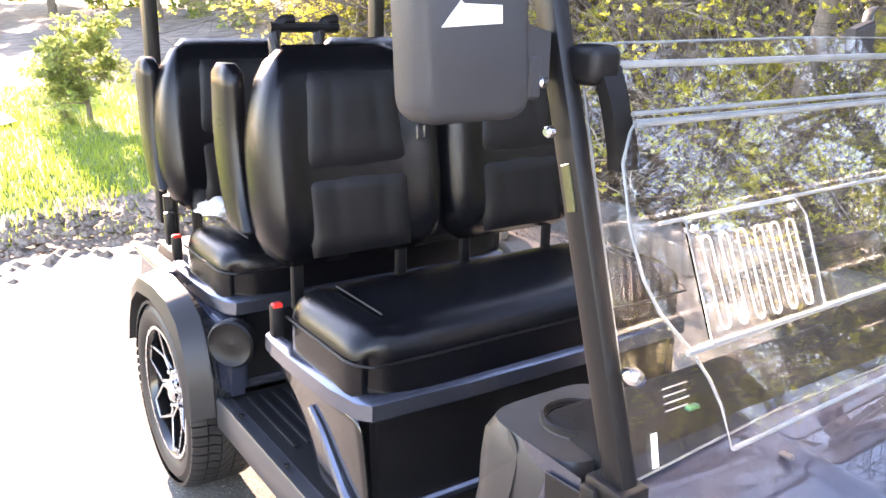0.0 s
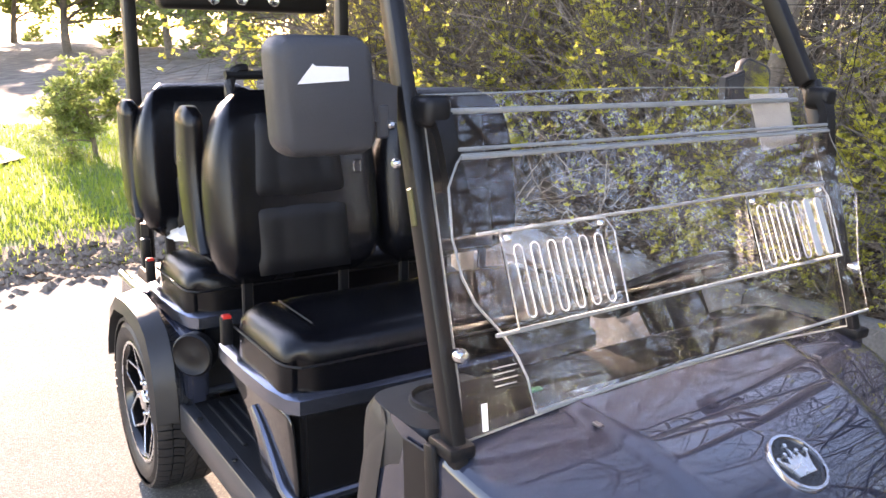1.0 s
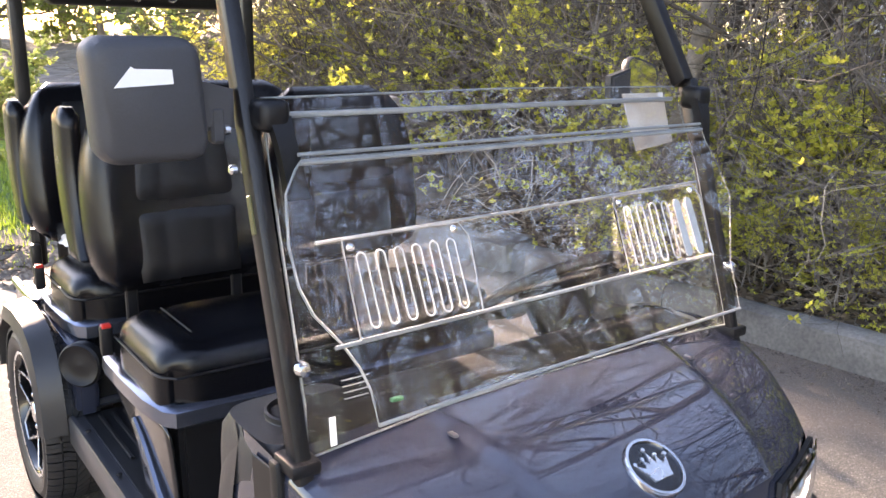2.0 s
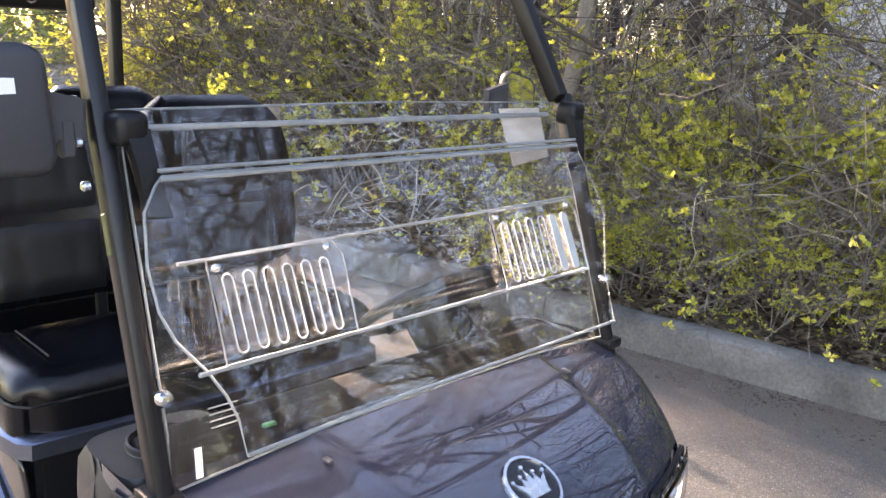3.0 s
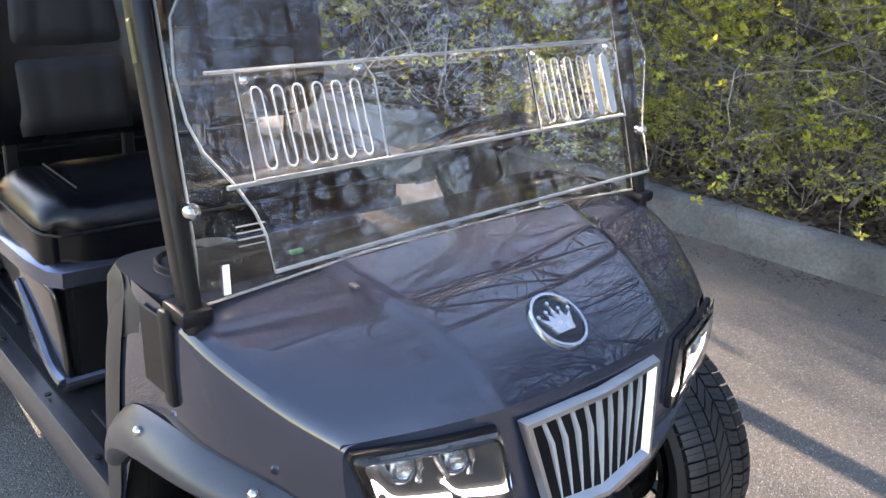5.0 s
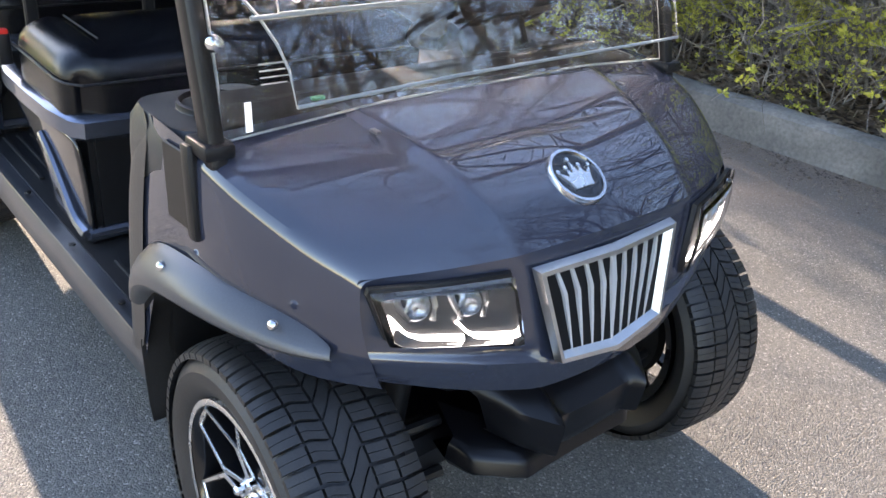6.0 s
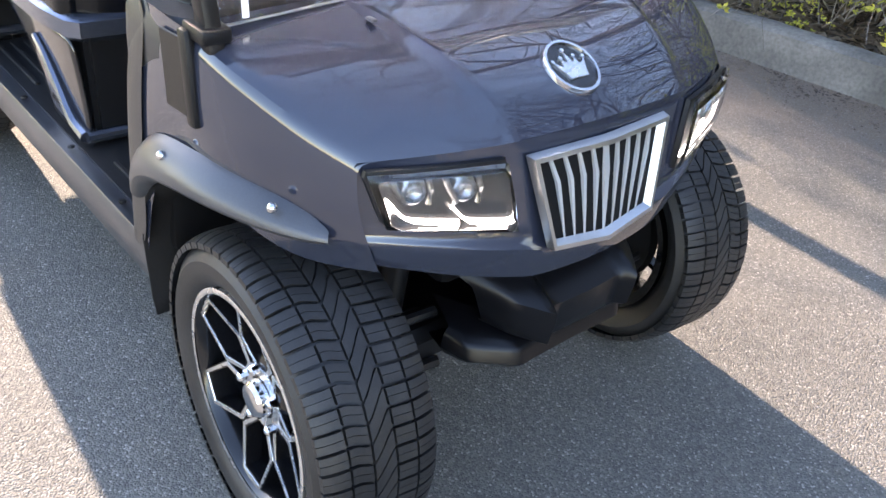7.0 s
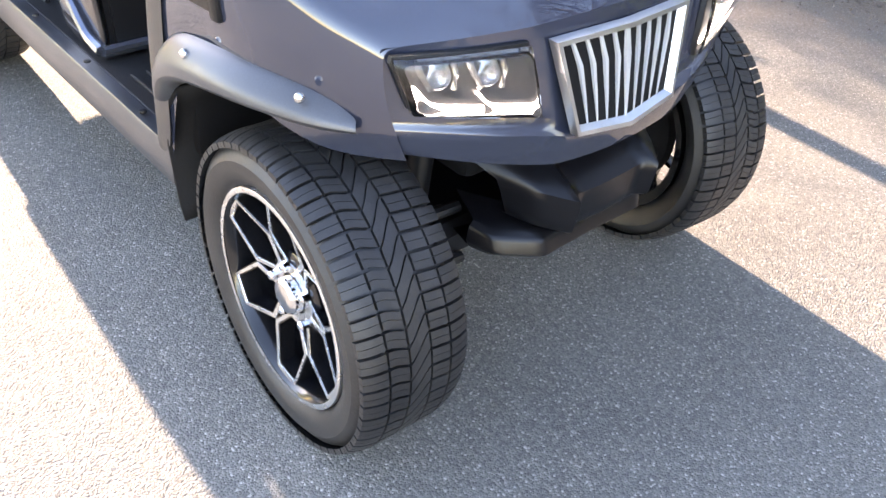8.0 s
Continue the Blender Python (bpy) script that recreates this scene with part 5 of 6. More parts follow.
def build_console():
    for s in (0, 1):
        f = flip if s else Vector
        bm = bmesh.new()
        n = 32

        def ring(cx, cy, ax, ay, z, e):
            return [f((cx + ax * math.copysign(abs(math.cos(q)) ** e, math.cos(q)), cy + ay * math.copysign(abs(math.sin(q)) ** e, math.sin(q)), z)) for q in [2 * math.pi * i / n for i in range(n)]]
        cup = (-0.412, 0.772)
        rows = [ring(-0.40, 0.79, 0.112, 0.098, 0.70, 0.4), ring(-0.40, 0.785, 0.112, 0.098, 0.80, 0.4), ring(-0.40, 0.782, 0.110, 0.096, 0.840, 0.4), ring(-0.40, 0.78, 0.100, 0.088, 0.862, 0.45),
                ring(*cup, 0.052, 0.052, 0.866, 1), ring(*cup, 0.050, 0.050, 0.870, 1), ring(*cup, 0.044, 0.044, 0.869, 1), ring(*cup, 0.042, 0.042, 0.84, 1), ring(*cup, 0.038, 0.038, 0.80, 1)]
        g = loft(bm, rows, closed=True)
        bm.faces.new(g[-1])
        holder = part("cup_holder", bm, SATIN_DARK, cart, "black dash corner with round cup holder", 40)
        bm = bmesh.new()
        lathe(bm, [(0.052, 0.868), (0.051, 0.875), (0.047, 0.877), (0.0445, 0.872), (0.044, 0.845)], Matrix.Translation(f((*cup, 0.0))) @ Matrix.Rotation(radians(-90), 4, "Y"), 32)
        part("cup_rim", bm, PLASTIC, holder)
        bm = bmesh.new()
        lathe(bm, [(0.0435, 0.868), (0.0425, 0.842), (0.001, 0.842)], Matrix.Translation(f((*cup, 0.0))) @ Matrix.Rotation(radians(-90), 4, "Y"), 32)
        part("cup_well", bm, DARK, holder)
    # steering wheel on the far side, with a padded boss and a shrouded column
    bm = bmesh.new()
    m = Matrix.Translation((0.335, 0.985, 0.895)) @ Matrix.Rotation(radians(-36), 4, "X")
    tube(bm, [m @ Vector((0.165 * math.cos(q), 0.165 * math.sin(q), 0)) for q in [2 * math.pi * i / 36 for i in range(36)]], 0.014, 10, True)
    sw = part("steering_wheel", bm, PLASTIC, cart, "black steering wheel with padded boss")
    for a in (90, 205, 335):
        bm = bmesh.new()
        c, sn = math.cos(radians(a)), math.sin(radians(a))
        rows = [[m @ Vector((r * c - w * sn, r * sn + w * c, z)) for w, z in ((-wd, -0.02), (wd, -0.02), (wd, 0.004), (-wd, 0.004))] for r, wd in ((0.04, 0.05), (0.10, 0.032), (0.160, 0.022))]
        loft(bm, rows, closed=True)
        part("wheel_spoke", bm, PLASTIC, sw)
    bm = bmesh.new()
    rounded(bm, m @ Vector((0, 0, -0.012)), (0.15, 0.14, 0.05), 0.02, 3, m.to_3x3().to_4x4())
    part("boss", bm, PLASTIC, sw)
    bm = bmesh.new()
    tube(bm, [m @ Vector((0, 0, -0.03)), m @ Vector((0, 0, -0.12)), m @ Vector((0, 0, -0.28))], 0.075, 14, r2=0.06)
    part("steering_column", bm, PLASTIC, sw)
    # washer nozzle on the bonnet
    for x in (-0.266, 0.286):
        bm = bmesh.new()
        rounded(bm, (x, 0.560, 0.8755), (0.010, 0.018, 0.005), 0.002, 2)
        part("nozzle", bm, SATIN, cart)


def build_belts():
    bm = bmesh.new()
    pts = [(-0.086, 1.668, 1.125), (-0.106, 1.668, 1.125), (-0.106, 1.668, 1.095), (-0.086, 1.668, 1.095)]
    tube(bm, pts, 0.003, 6, True)
    part("belt_tongue", bm, CHROME, cart, "bright steel belt tongue")


build_belts()
build_body()
build_bumper()
build_grille()
build_headlights()
build_emblem()
build_flares()
build_wheels()
build_floor()
build_seat_row(0.0, 0.0, True)
build_seat_row(0.72, -0.02, False)
build_rear()
build_windscreen()
build_posts()
build_mirrors()
build_console()

# ---- thicket, trees, lawn ----
def grow(rng, start, way, length, r, depth, out, tips, bend=0.25, split=3, thin=0.62, seg=4, droop=0.0):
    """One branch as a bent line of points with radii, and its side branches."""
    p, d = Vector(start), Vector(way).normalized()
    line = [(p.copy(), r)]
    for i in range(seg):
        d = (d + Vector((rng.gauss(0, bend), rng.gauss(0, bend), rng.gauss(0, bend) - droop))).normalized()
        p = p + d * (length / seg)
        rr = r * (1 - 0.55 * (i + 1) / seg)
        line.append((p.copy(), rr))
        if depth > 0 and i >= 1 - (depth < 3):
            for _ in range(rng.randint(1, split)):
                side = Vector((rng.gauss(0, 1), rng.gauss(0, 1), rng.gauss(0.15, 0.7)))
                nd = (d * 0.75 + side.normalized() * 0.8).normalized()
                grow(rng, p, nd, length * rng.uniform(0.45, 0.75), rr * thin, depth - 1, out, tips, bend, split, thin, max(3, seg - 1), droop)
    out.append(line)
    if depth <= 1:
        tips.extend((q.copy(), d.copy()) for q, _ in line[1:])


def tubes(lines, least=0.0012):
    vs, fs = [], []
    for line in lines:
        sides = 7 if line[0][1] > 0.03 else (4 if line[0][1] > 0.008 else 3)
        d = (line[-1][0] - line[0][0]).normalized()
        s = d.cross(Vector((0.3, 0.2, 1))).normalized()
        t = s.cross(d)
        base = len(vs)
        for p, r in line:
            r = max(r, least)
            for j in range(sides):
                q = 2 * math.pi * j / sides
                vs.append(p + (math.cos(q) * s + math.sin(q) * t) * r)
        for i in range(len(line) - 1):
            for j in range(sides):
                a, b = base + i * sides + j, base + i * sides + (j + 1) % sides
                fs.append((a, b, b + sides, a + sides))
    return vs, fs


def leaves(rng, spots, per, size):
    vs, fs = [], []
    for p, d in spots:
        q0 = p + Vector((rng.gauss(0, 0.015), rng.gauss(0, 0.015), rng.gauss(0, 0.015)))
        for _ in range(per):
            q = q0
            a = (d * 0.5 + Vector((rng.gauss(0, 0.8), rng.gauss(0, 0.8), rng.gauss(0.4, 0.5)))).normalized()
            b = a.cross(Vector((rng.gauss(0, 1), rng.gauss(0, 1), rng.gauss(0, 1)))).normalized()
            n = a.cross(b)
            k = size * rng.uniform(0.5, 1.3)
            i = len(vs)
            vs += [q, q + a * k * 0.5 + b * k * 0.28 + n * k * 0.08, q + a * k, q + a * k * 0.5 - b * k * 0.28 + n * k * 0.08]
            fs += [(i, i + 1, i + 2), (i, i + 2, i + 3)]
    return vs, fs


def shrub(name, label, seed, height, stems, depth, leaf_n, leaf_size, leaf_mat_, spread=0.5, twig=None, droop=0.0, keep=1.0, group="roadside shrubs", thick=(0.008, 0.016), split=2):
    rng = random.Random(seed)
    lines, tips = [], []
    for _ in range(stems):
        a = rng.uniform(0, 2 * math.pi)
        o = (0.25 * math.cos(a) * rng.random(), 0.25 * math.sin(a) * rng.random(), -0.05)
        grow(rng, o, (spread * math.cos(a), spread * math.sin(a), 1), height * rng.uniform(0.6, 1.0), rng.uniform(*thick), depth, lines, tips, 0.22, split, 0.6, 5, droop)
    root = thing(name, 0, 0, 0, label, "shrub", group)
    vs, fs = tubes(lines, 0.0016)
    link_part("stem", mesh_of("stem", vs, fs, twig or TWIG), root)
    tips = [q for q in tips if rng.random() < 0.55 and noise.noise(q[0] * 2.6 + Vector((seed * 3.1, 0, 0))) > 0.34 - 0.68 * keep]
    vs, fs = leaves(rng, tips, leaf_n, leaf_size)
    link_part("foliage", mesh_of("foliage", vs, fs, leaf_mat_), root)
    return root


def tree(name, label, seed, height, r, depth, crown, leaf_size, leaf_mat_, keep, bend=0.12, lean=(0, 0), split=2, limb=0.35, bark=None, reach=1.0, thin=0.42):
    rng = random.Random(seed)
    lines, tips = [], []
    p, d = Vector((0, 0, -0.1)), Vector((lean[0], lean[1], 1)).normalized()
    trunk = [(p.copy(), r * 1.25)]
    n = 9
    for i in range(n):
        d = (d + Vector((rng.gauss(0, bend * 0.5), rng.gauss(0, bend * 0.5), 0.05))).normalized()
        p = p + d * height / n
        rr = r * (1 - 0.75 * (i + 1) / n)
        trunk.append((p.copy(), rr))
        if (i + 1) / n > limb:
            for _ in range(2):
                a = rng.uniform(0, 2 * math.pi)
                grow(rng, p, (math.cos(a), math.sin(a), rng.uniform(0.2, 0.9)), height * reach * rng.uniform(0.22, 0.42), rr * 0.5, depth, lines, tips, 0.2, split, thin, 4)
    root = thing(name, 0, 0, 0, label, "tree", "roadside trees")
    vs, fs = tubes([trunk])
    link_part("trunk", mesh_of("trunk", vs, fs, bark or BARK, 60), root)
    vs, fs = tubes(lines, 0.003)
    link_part("limb_work", mesh_of("limb_work", vs, fs, bark or BARK, 60), root)
    if crown:
        rng.shuffle(tips)
        vs, fs = leaves(rng, tips[: int(len(tips) * keep)], crown, leaf_size)
        link_part("crown", mesh_of("crown", vs, fs, leaf_mat_), root)
    return root


def place(ob, x, y, turn, size):
    c = copy_thing(ob, Matrix.Translation((x, y, ground_z(x, y))) @ Matrix.Rotation(radians(turn), 4, "Z"))
    c.scale = (size, size, size * (0.9 + 0.2 * ((turn * 7) % 10) / 10))
    return c


DARK_TREES = ((4.25, 2.02, 0, 1.15), (4.0, 2.36, 1, 0.5), (3.72, 2.84, 0, 0.45), (5.0, -0.1, 0, 0.5), (4.4, 1.05, 1, 0.45), (4.2, 5.6, 1, 0.8), (3.6, 7.4, 0, 0.7))


def build_plants():
    rng = random.Random(11)
    leafy = [shrub("leafy_shrub", "spring shrub with small yellow-green leaves behind the kerb", s, 1.15, 6, 3, 9, 0.036, LEAF, 0.42, keep=0.27) for s in (1, 2, 3)]
    # two of the three bare shrubs carry the shade-darkened twig colour
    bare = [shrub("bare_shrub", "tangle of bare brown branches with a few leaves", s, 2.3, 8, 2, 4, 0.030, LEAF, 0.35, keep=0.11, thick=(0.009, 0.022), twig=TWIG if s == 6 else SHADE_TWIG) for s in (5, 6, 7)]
    trees = [tree("young_tree", "slender grey-brown tree with bare spring branches", s, 6.5, 0.07, 2, 0, 0.05, LEAF, 0.25) for s in (21, 22, 23)]
    big = tree("old_tree", "thick dark-barked tree with bare branches", 31, 9.0, 0.19, 3, 0, 0.05, LEAF, 0.15, limb=0.25, bark=DARK_BARK)
    dark = [tree("dark_tree", "dark-barked tree standing in the thicket", s, 7.0, 0.12, 2, 0, 0.05, LEAF, 0.2, bend=0.16, limb=0.3, bark=DARK_BARK) for s in (51, 52)]
    for x, y, k, sz in DARK_TREES:
        place(dark[k], x, y, rng.uniform(0, 360), sz)
    # low leafy shrubs right behind the kerb
    y = -3.5
    i = 0
    while y < 3.9:
        place(leafy[i % 3], kerb_x(y) + 0.3 * max(0, y - 2.8) + rng.uniform(0.68, 1.02), y, rng.uniform(0, 360), rng.uniform(0.75, 1.1) * (1 if y > -1.2 else 0.6))
        y += rng.uniform(0.34, 0.55)
        i += 1
    y = -3.0
    while y < 3.3:
        place(leafy[i % 3], kerb_x(y) + rng.uniform(0.42, 0.55), y, rng.uniform(0, 360), rng.uniform(0.30, 0.45))
        y += rng.uniform(0.3, 0.55)
        i += 1
    for row, (off, gap, sz) in enumerate(((1.15, 0.95, 0.95), (1.9, 1.4, 1.1), (3.0, 1.7, 1.3))):
        y = -1.8
        while y < 7.0:
            if row == 2 and 0.2 < y < 2.6:
                y = 2.6
            place((bare + leafy)[rng.randrange(6)] if row > 0 else bare[rng.randrange(3)], kerb_x(y) + off + 0.24 * max(0, y - 2.8) + rng.uniform(-0.25, 0.25), y, rng.uniform(0, 360), sz * rng.uniform(0.85, 1.2))
            y += gap * rng.uniform(0.7, 1.3)
    # hedge behind the cart, from the kerb's end to the lawn
    for i in range(30):
        a = i / 29
        x = 3.9 - 0.5 * a + rng.uniform(-0.2, 0.8)
        y = 4.5 + 4.0 * a + rng.uniform(-0.2, 1.2)
        place((bare + leafy)[rng.randrange(6)], x, y, rng.uniform(0, 360), rng.uniform(0.9, 1.35))
    leaning = tree("leaning_tree", "pale grey leaning tree trunk behind the shrubs", 61, 6.0, 0.062, 2, 0, 0.05, LEAF, 0.2, bend=0.04, lean=(0.02, -0.22), limb=0.40)
    leaning.location = (3.14, 3.02, ground_z(3.14, 3.02))
    for x, y, k, sz in ((4.3, 2.7, 1, 0.8), (4.6, 5.0, 0, 1.1), (3.6, 7.4, 1, 0.9), (6.0, 5.2, 0, 1.1), (4.4, 6.0, 2, 0.8)):
        place(trees[k], x, y, rng.uniform(0, 360), sz)
    y = -13.0
    while y < -2.0:
        place(bare[rng.randrange(3)], kerb_x(y) + rng.uniform(1.2, 2.4), y, rng.uniform(0, 360), rng.uniform(0.8, 1.15))
        y += rng.uniform(1.0, 1.6)
    # unseen arc of large shrubs, added to block the bright horizon in reflections
    for i in range(30):
        q = radians(96 + 92 * i / 29)
        d = rng.uniform(14.5, 19.0)
        place((bare + leafy)[rng.randrange(4)], d * math.sin(q), d * math.cos(q), rng.uniform(0, 360), rng.uniform(2.0, 2.7))
    place(big, 4.6, 4.25, rng.uniform(0, 360), 1.25)
    # tall bare trees along the drive, ahead of the cart and behind the thicket
    tall = [tree("spreading_tree", "tall spreading bare tree with dark boughs beside the drive", s, 8.5, 0.13, 3, 0, 0.05, LEAF, 0.1, bend=0.22, limb=0.12, split=2, bark=DEEP_BARK, reach=1.3, thin=0.36) for s in (71, 72, 73)]
    for x, y, k, sz in ((6.0, -5.2, 0, 0.95), (8.8, -4.6, 1, 1.1), (5.0, -8.2, 2, 1.1), (9.5, -7.5, 0, 1.3), (4.2, -12.5, 1, 1.2), (13.0, -5.0, 2, 1.5), (7.0, -14.0, 0, 1.4),
                        (12.0, -10.5, 1, 1.4), (9.0, -12.5, 2, 1.3), (15.0, -8.5, 0, 1.6), (11.5, -15.0, 2, 1.6),
                        (8.0, 0.2, 2, 1.0), (8.6, 4.8, 0, 1.0), (11.5, -1.0, 1, 1.2)):
        place(tall[k], x, y, rng.uniform(0, 360), sz)
    for src in leafy + bare + trees + dark + tall + [big]:
        src.location = (rng.uniform(8, 10), rng.uniform(7, 14), 0.3)
    # round lawn tree and soft far woods
    lawn = tree("lawn_tree", "small round-crowned tree on the lawn", 41, 0.95, 0.035, 3, 3, 0.05, LEAF_DARK, 0.9, limb=0.25, split=2, reach=1.1, thin=0.6)
    lawn.location = (0.74, 9.5, ground_z(0.74, 9.5))
    lawn.scale = (0.95, 0.95, 0.8)
    for x, y, t, sz in ((-6.0, 17, 10, 1.5), (8.0, 20, 300, 2.2), (-5.0, 34, 120, 3.0), (-1.0, 36, 310, 2.8), (1.5, 44, 33, 2.6), (5.0, 36, 150, 3.0), (8.5, 40, 70, 3.4), (10.5, 33, 210, 3.6), (-11, 38, 270, 4.0),
                        (13, 40, 250, 4.0), (5, 52, 200, 3.0), (-4, 52, 15, 3.4), (-17, 44, 77, 4.6), (14, 30, 20, 3.4), (17, 36, 140, 4.0), (6.5, 27, 95, 2.2)):
        place(lawn, x, y, t, sz * 1.9)


def build_grass():
    rng = random.Random(5)
    vs, fs = [], []
    for _ in range(42000):
        y = 5.3 + 7.5 * rng.random() ** 1.6
        x = rng.uniform(-3.2, 1.2 + 0.15 * y)
        if y < 6.1 and rng.random() < 0.75 - 0.4 * noise.noise(Vector((x * 1.5, y * 1.5, 2))):
            continue
        z = ground_z(x, y)
        a = rng.uniform(0, 2 * math.pi)
        h, w = rng.uniform(0.03, 0.075), 0.006
        dx, dy = math.cos(a), math.sin(a)
        i = len(vs)
        vs += [(x - dy * w, y + dx * w, z), (x + dy * w, y - dx * w, z), (x + dx * h * 0.5, y + dy * h * 0.5, z + h)]
        fs.append((i, i + 1, i + 2))
    tagged(new("grass", mesh_of("grass", vs, fs, GRASS)), "short bright green lawn grass", "grass", kind="stuff")
    def clods(name, label, material, spots):
        vs, fs = [], []
        for x, y, s in spots:
            z = max(0, ground_z(x, y))
            i = len(vs)
            for dx, dy, dz in ((1, 0, 0), (0, 1, 0), (-1, 0, 0), (0, -1, 0), (0, 0, 0.8), (0, 0, -0.6)):
                vs.append((x + dx * s * rng.uniform(0.6, 1.2), y + dy * s * rng.uniform(0.6, 1.2), z + dz * s * rng.uniform(0.5, 1)))
            for a, b in ((0, 1), (1, 2), (2, 3), (3, 0)):
                fs += [(i + a, i + b, i + 4), (i + b, i + a, i + 5)]
        tagged(new(name, mesh_of(name, vs, fs, material)), label, "soil", kind="stuff")

    clods("soil_clods", "loose brown clods of bare soil at the road edge", SOIL, [(rng.uniform(-3, 2.2), rng.gauss(5.35, 0.3), rng.uniform(0.008, 0.05)) for _ in range(1900)])
    grit = []
    for _ in range(7000):
        y = rng.uniform(-4, 4.5)
        heap = max(0, noise.noise(Vector((y * 2.2, 4, 0))))
        grit.append((kerb_x(y) - abs(rng.gauss(0.03, 0.14 + 0.3 * heap)), y, rng.uniform(0.003, 0.008) * (1 if rng.random() < 0.92 else 2)))
    clods("kerb_grit", "brown grit and leaf crumbs swept against the kerb", LEAF_LITTER, grit)


def build_litter():
    rng = random.Random(8)
    # brown fallen leaves under the shrubs
    vs, fs = [], []
    for _ in range(16000):
        y = rng.uniform(-6, 5)
        x = kerb_x(y) + 0.17 + abs(rng.gauss(0, 0.9))
        z = ground_z(x, y) + rng.uniform(0.0, 0.03)
        a, s = rng.uniform(0, 6.28), rng.uniform(0.018, 0.045)
        dx, dy = math.cos(a) * s, math.sin(a) * s
        u, v, w = (rng.uniform(-0.4, 0.6) * s for _ in range(3))
        i = len(vs)
        vs += [(x, y, z), (x + dx - dy * 0.5, y + dy + dx * 0.5, z + u), (x + 1.9 * dx, y + 1.9 * dy, z + v), (x + dx + dy * 0.5, y + dy - dx * 0.5, z + w)]
        fs += [(i, i + 1, i + 2), (i, i + 2, i + 3)]
    tagged(new("fallen_leaves", mesh_of("fallen_leaves", vs, fs, DEAD_LEAF)), "brown fallen leaves lying under the shrubs", "leaves", kind="stuff")
    # dead stems lying in the shrubs
    vs_lines = []
    for _ in range(1100):
        y = rng.uniform(-5, 4.5)
        x = kerb_x(y) + rng.uniform(0.3, 1.8)
        p = Vector((x, y, ground_z(x, y) + rng.uniform(0.02, 0.8)))
        d = Vector((rng.gauss(0, 0.6), rng.gauss(0, 1), rng.gauss(0, 0.35))).normalized()
        line = []
        r = rng.uniform(0.0015, 0.0055)
        for i in range(6):
            line.append((p.copy(), r * (1 - 0.1 * i)))
            d = (d + Vector((rng.gauss(0, 0.3), rng.gauss(0, 0.3), rng.gauss(0, 0.3)))).normalized()
            p = p + d * rng.uniform(0.05, 0.17)
        vs_lines.append(line)
    vs, fs = tubes(vs_lines)
    tagged(new("dead_stems", mesh_of("dead_stems", vs, fs, STRAW)), "pale dry stems lying through the shrubs", "stems", kind="stuff")
    # concrete slabs by the kerb's end
    for x, y, sx, sy, sz, t in ((2.52, 3.65, 0.34, 0.30, 0.20, 12), (1.75, 4.15, 0.60, 0.36, 0.12, -20), (2.45, 3.05, 0.18, 0.5, 0.18, -8)):
        bm = bmesh.new()
        rounded(bm, (0, 0, sz / 2), (sx, sy, sz), 0.03, 2)
        for v in bm.verts:
            v.co += Vector((noise.noise(v.co * 9), noise.noise(v.co * 9 + Vector((5, 0, 0))), noise.noise(v.co * 9 + Vector((0, 5, 0))))) * 0.02
        ob = part("concrete_slab", bm, CONCRETE, None)
        ob.matrix_basis = Matrix.Translation((x, y, 0)) @ Matrix.Rotation(radians(t), 4, "Z")
        tagged(ob, "broken pale concrete slab lying at the road edge", "concrete slab", "broken slabs")
    bm = bmesh.new()
    rounded(bm, (1.56, 3.55, 0.55), (0.10, 0.10, 1.14), 0.012, 2)
    tagged(part("wooden_post", bm, WOOD, None), "weathered brown wooden post at the road edge", "post")


def build_bag():
    bm = bmesh.new()
    bmesh.ops.create_icosphere(bm, subdivisions=3, radius=1.0)
    for v in bm.verts:
        k = 1 + 0.35 * noise.noise(v.co * 2.2) + 0.15 * noise.noise(v.co * 6)
        v.co = Vector((v.co.x * 0.055 * k, v.co.y * 0.07 * k, max(-0.012, v.co.z * 0.035 * k))) + Vector((-0.33, 2.42, 0.798))
    tagged(part("plastic_bag", bm, WHITE, None, smooth=50), "crumpled white plastic bag lying on the rear seat", "bag")


def build_path():
    bm = bmesh.new()
    vs = [bm.verts.new((x, y, ground_z(x, y) + 0.035)) for x, y in ((0.05, 9.55), (0.0, 10.3), (-0.25, 11.2), (-0.9, 11.9), (-4.0, 12.4), (-6.0, 11.0), (-2.0, 9.2), (-0.45, 8.95))]
    bm.faces.new(vs)
    tagged(part("path", bm, CONCRETE, None), "pale concrete path end on the lawn", "path", kind="structure")


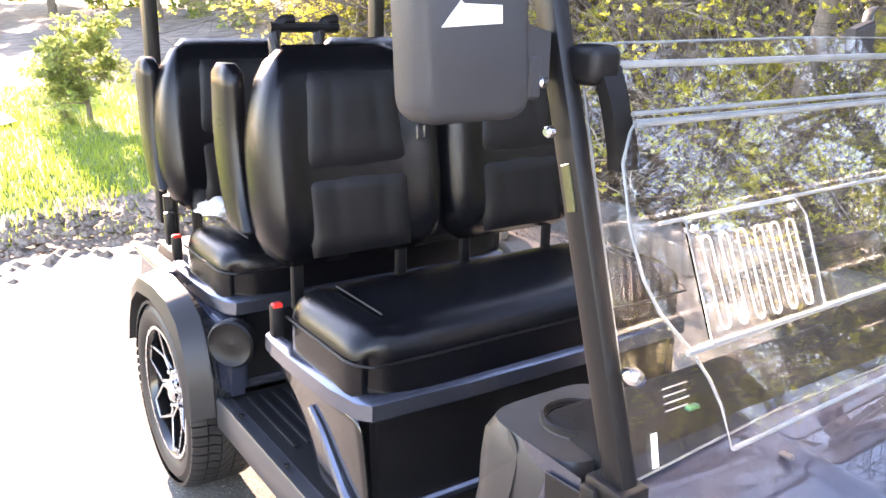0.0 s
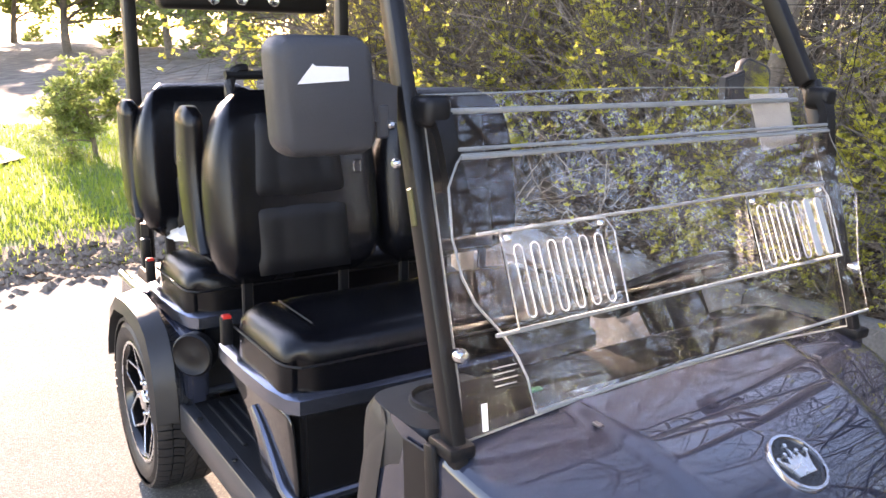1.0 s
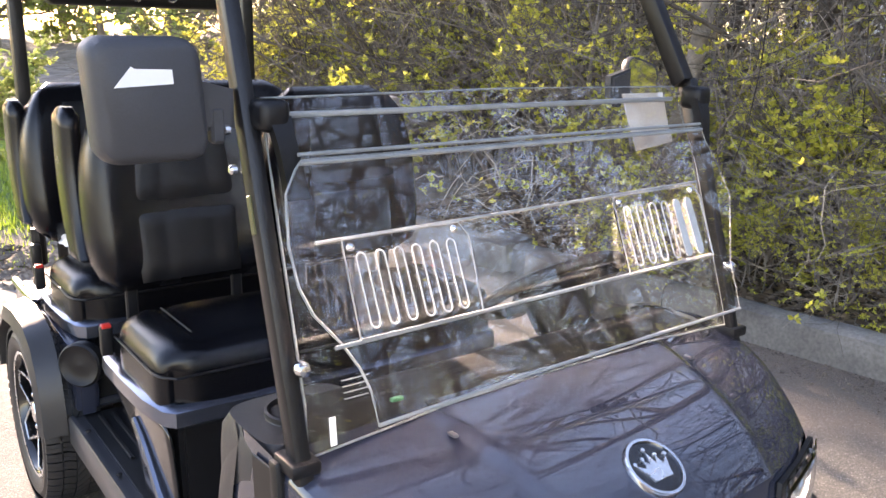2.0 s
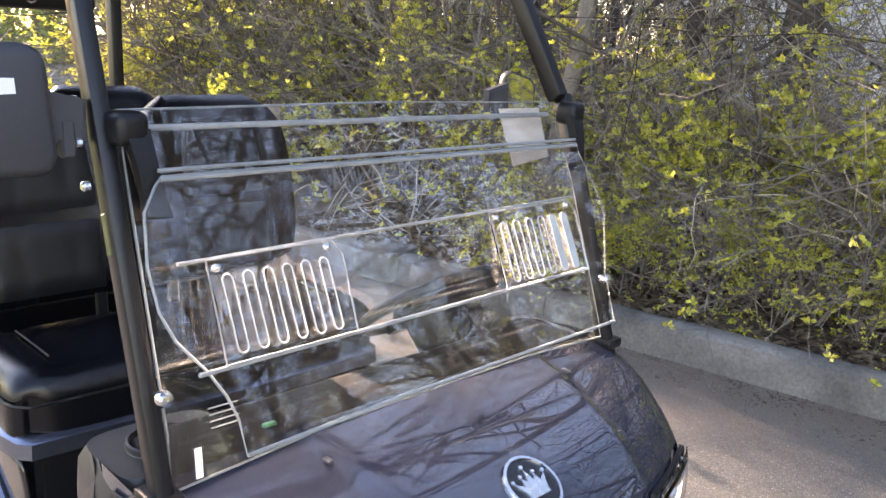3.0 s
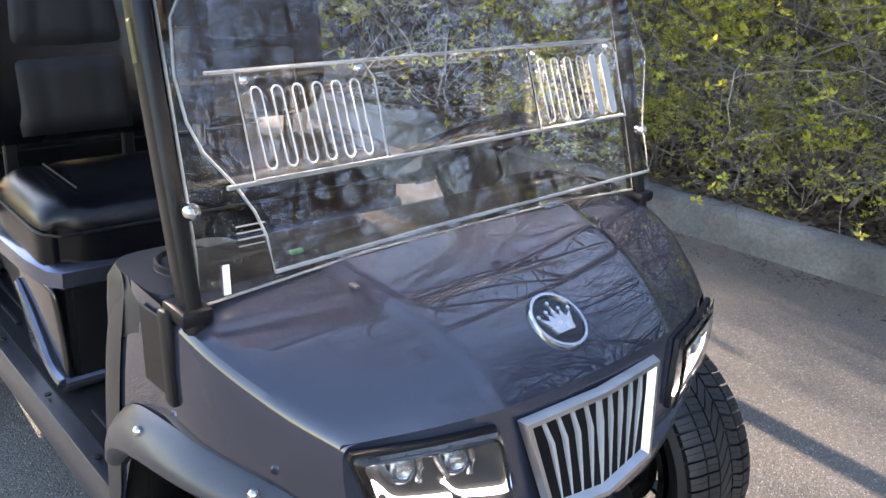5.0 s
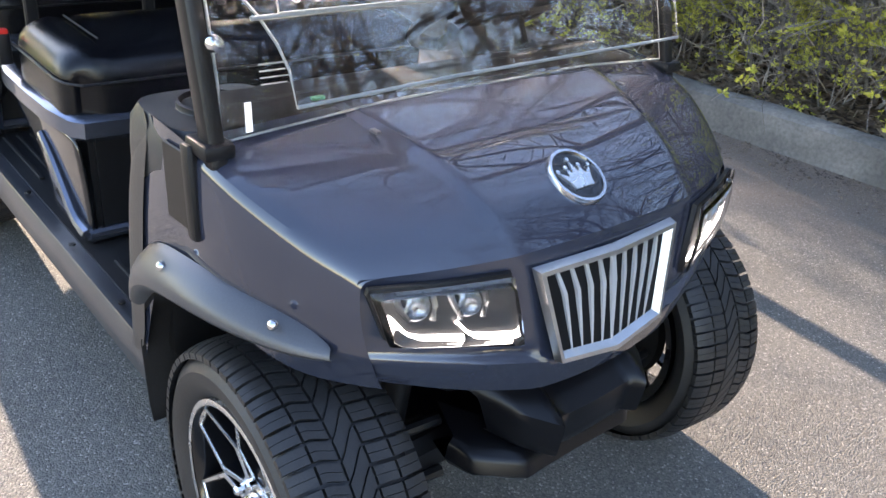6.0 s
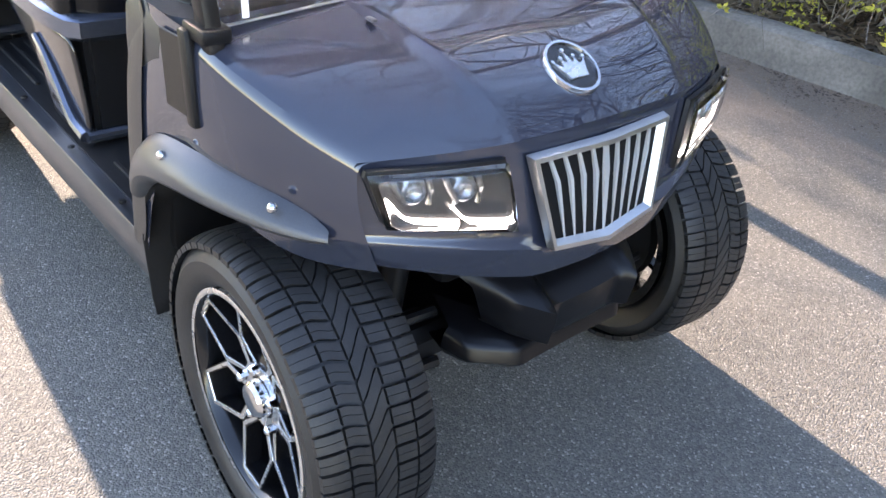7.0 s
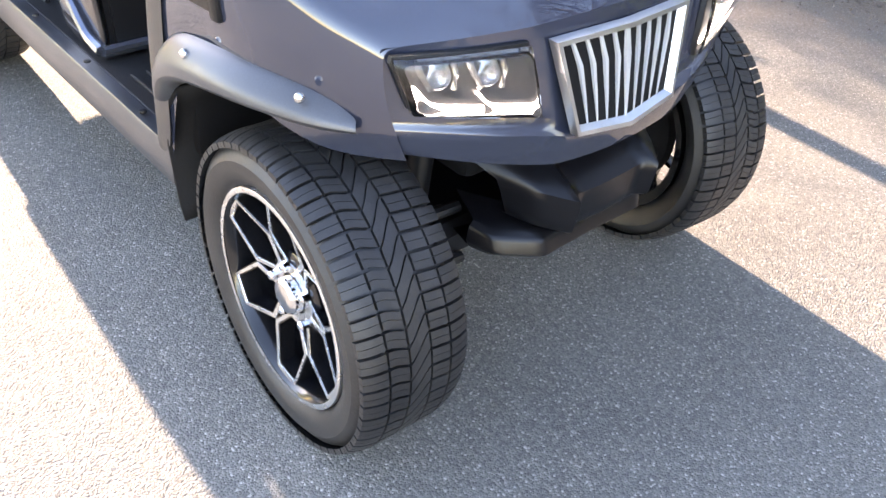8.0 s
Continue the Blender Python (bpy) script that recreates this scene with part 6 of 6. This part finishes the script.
def build_house():
    h = thing("house", 11, 3, 0, "white house with horizontal siding behind the trees", "house")
    bm = bmesh.new()
    rounded(bm, (13.5, 2.5, 2.6), (5.0, 9.0, 5.2), 0.02, 1)
    part("wall", bm, SIDING, h)
    me = None
    for i in range(40):
        if me is None:
            bm = bmesh.new()
            prof = [(0.0, 0.0), (-0.022, 0.0), (-0.004, 0.125), (0.0, 0.125)]
            g = loft(bm, [[(a, y, z) for a, z in prof] for y in (-4.5, 4.5)], closed=True)
            me = bpy.data.meshes.new("siding_board")
            bm.to_mesh(me)
            bm.free()
            finish(me, SIDING, 30)
        ob = new("siding_board", me)
        ob.parent = h
        ob.location = Vector((10.99, 2.5, 0.15 + 0.126 * i)) - Vector((11, 3, 0))
    bm = bmesh.new()
    rows = [[(10.6, y, 5.1), (13.5, y, 7.2), (16.4, y, 5.1)] for y in (-2.4, 7.4)]
    loft(bm, rows)
    rf = part("roof", bm, BARK, h)
    rf.modifiers.new("thick", "SOLIDIFY").thickness = 0.15


build_plants()
build_grass()
build_litter()
build_path()
build_bag()
build_house()
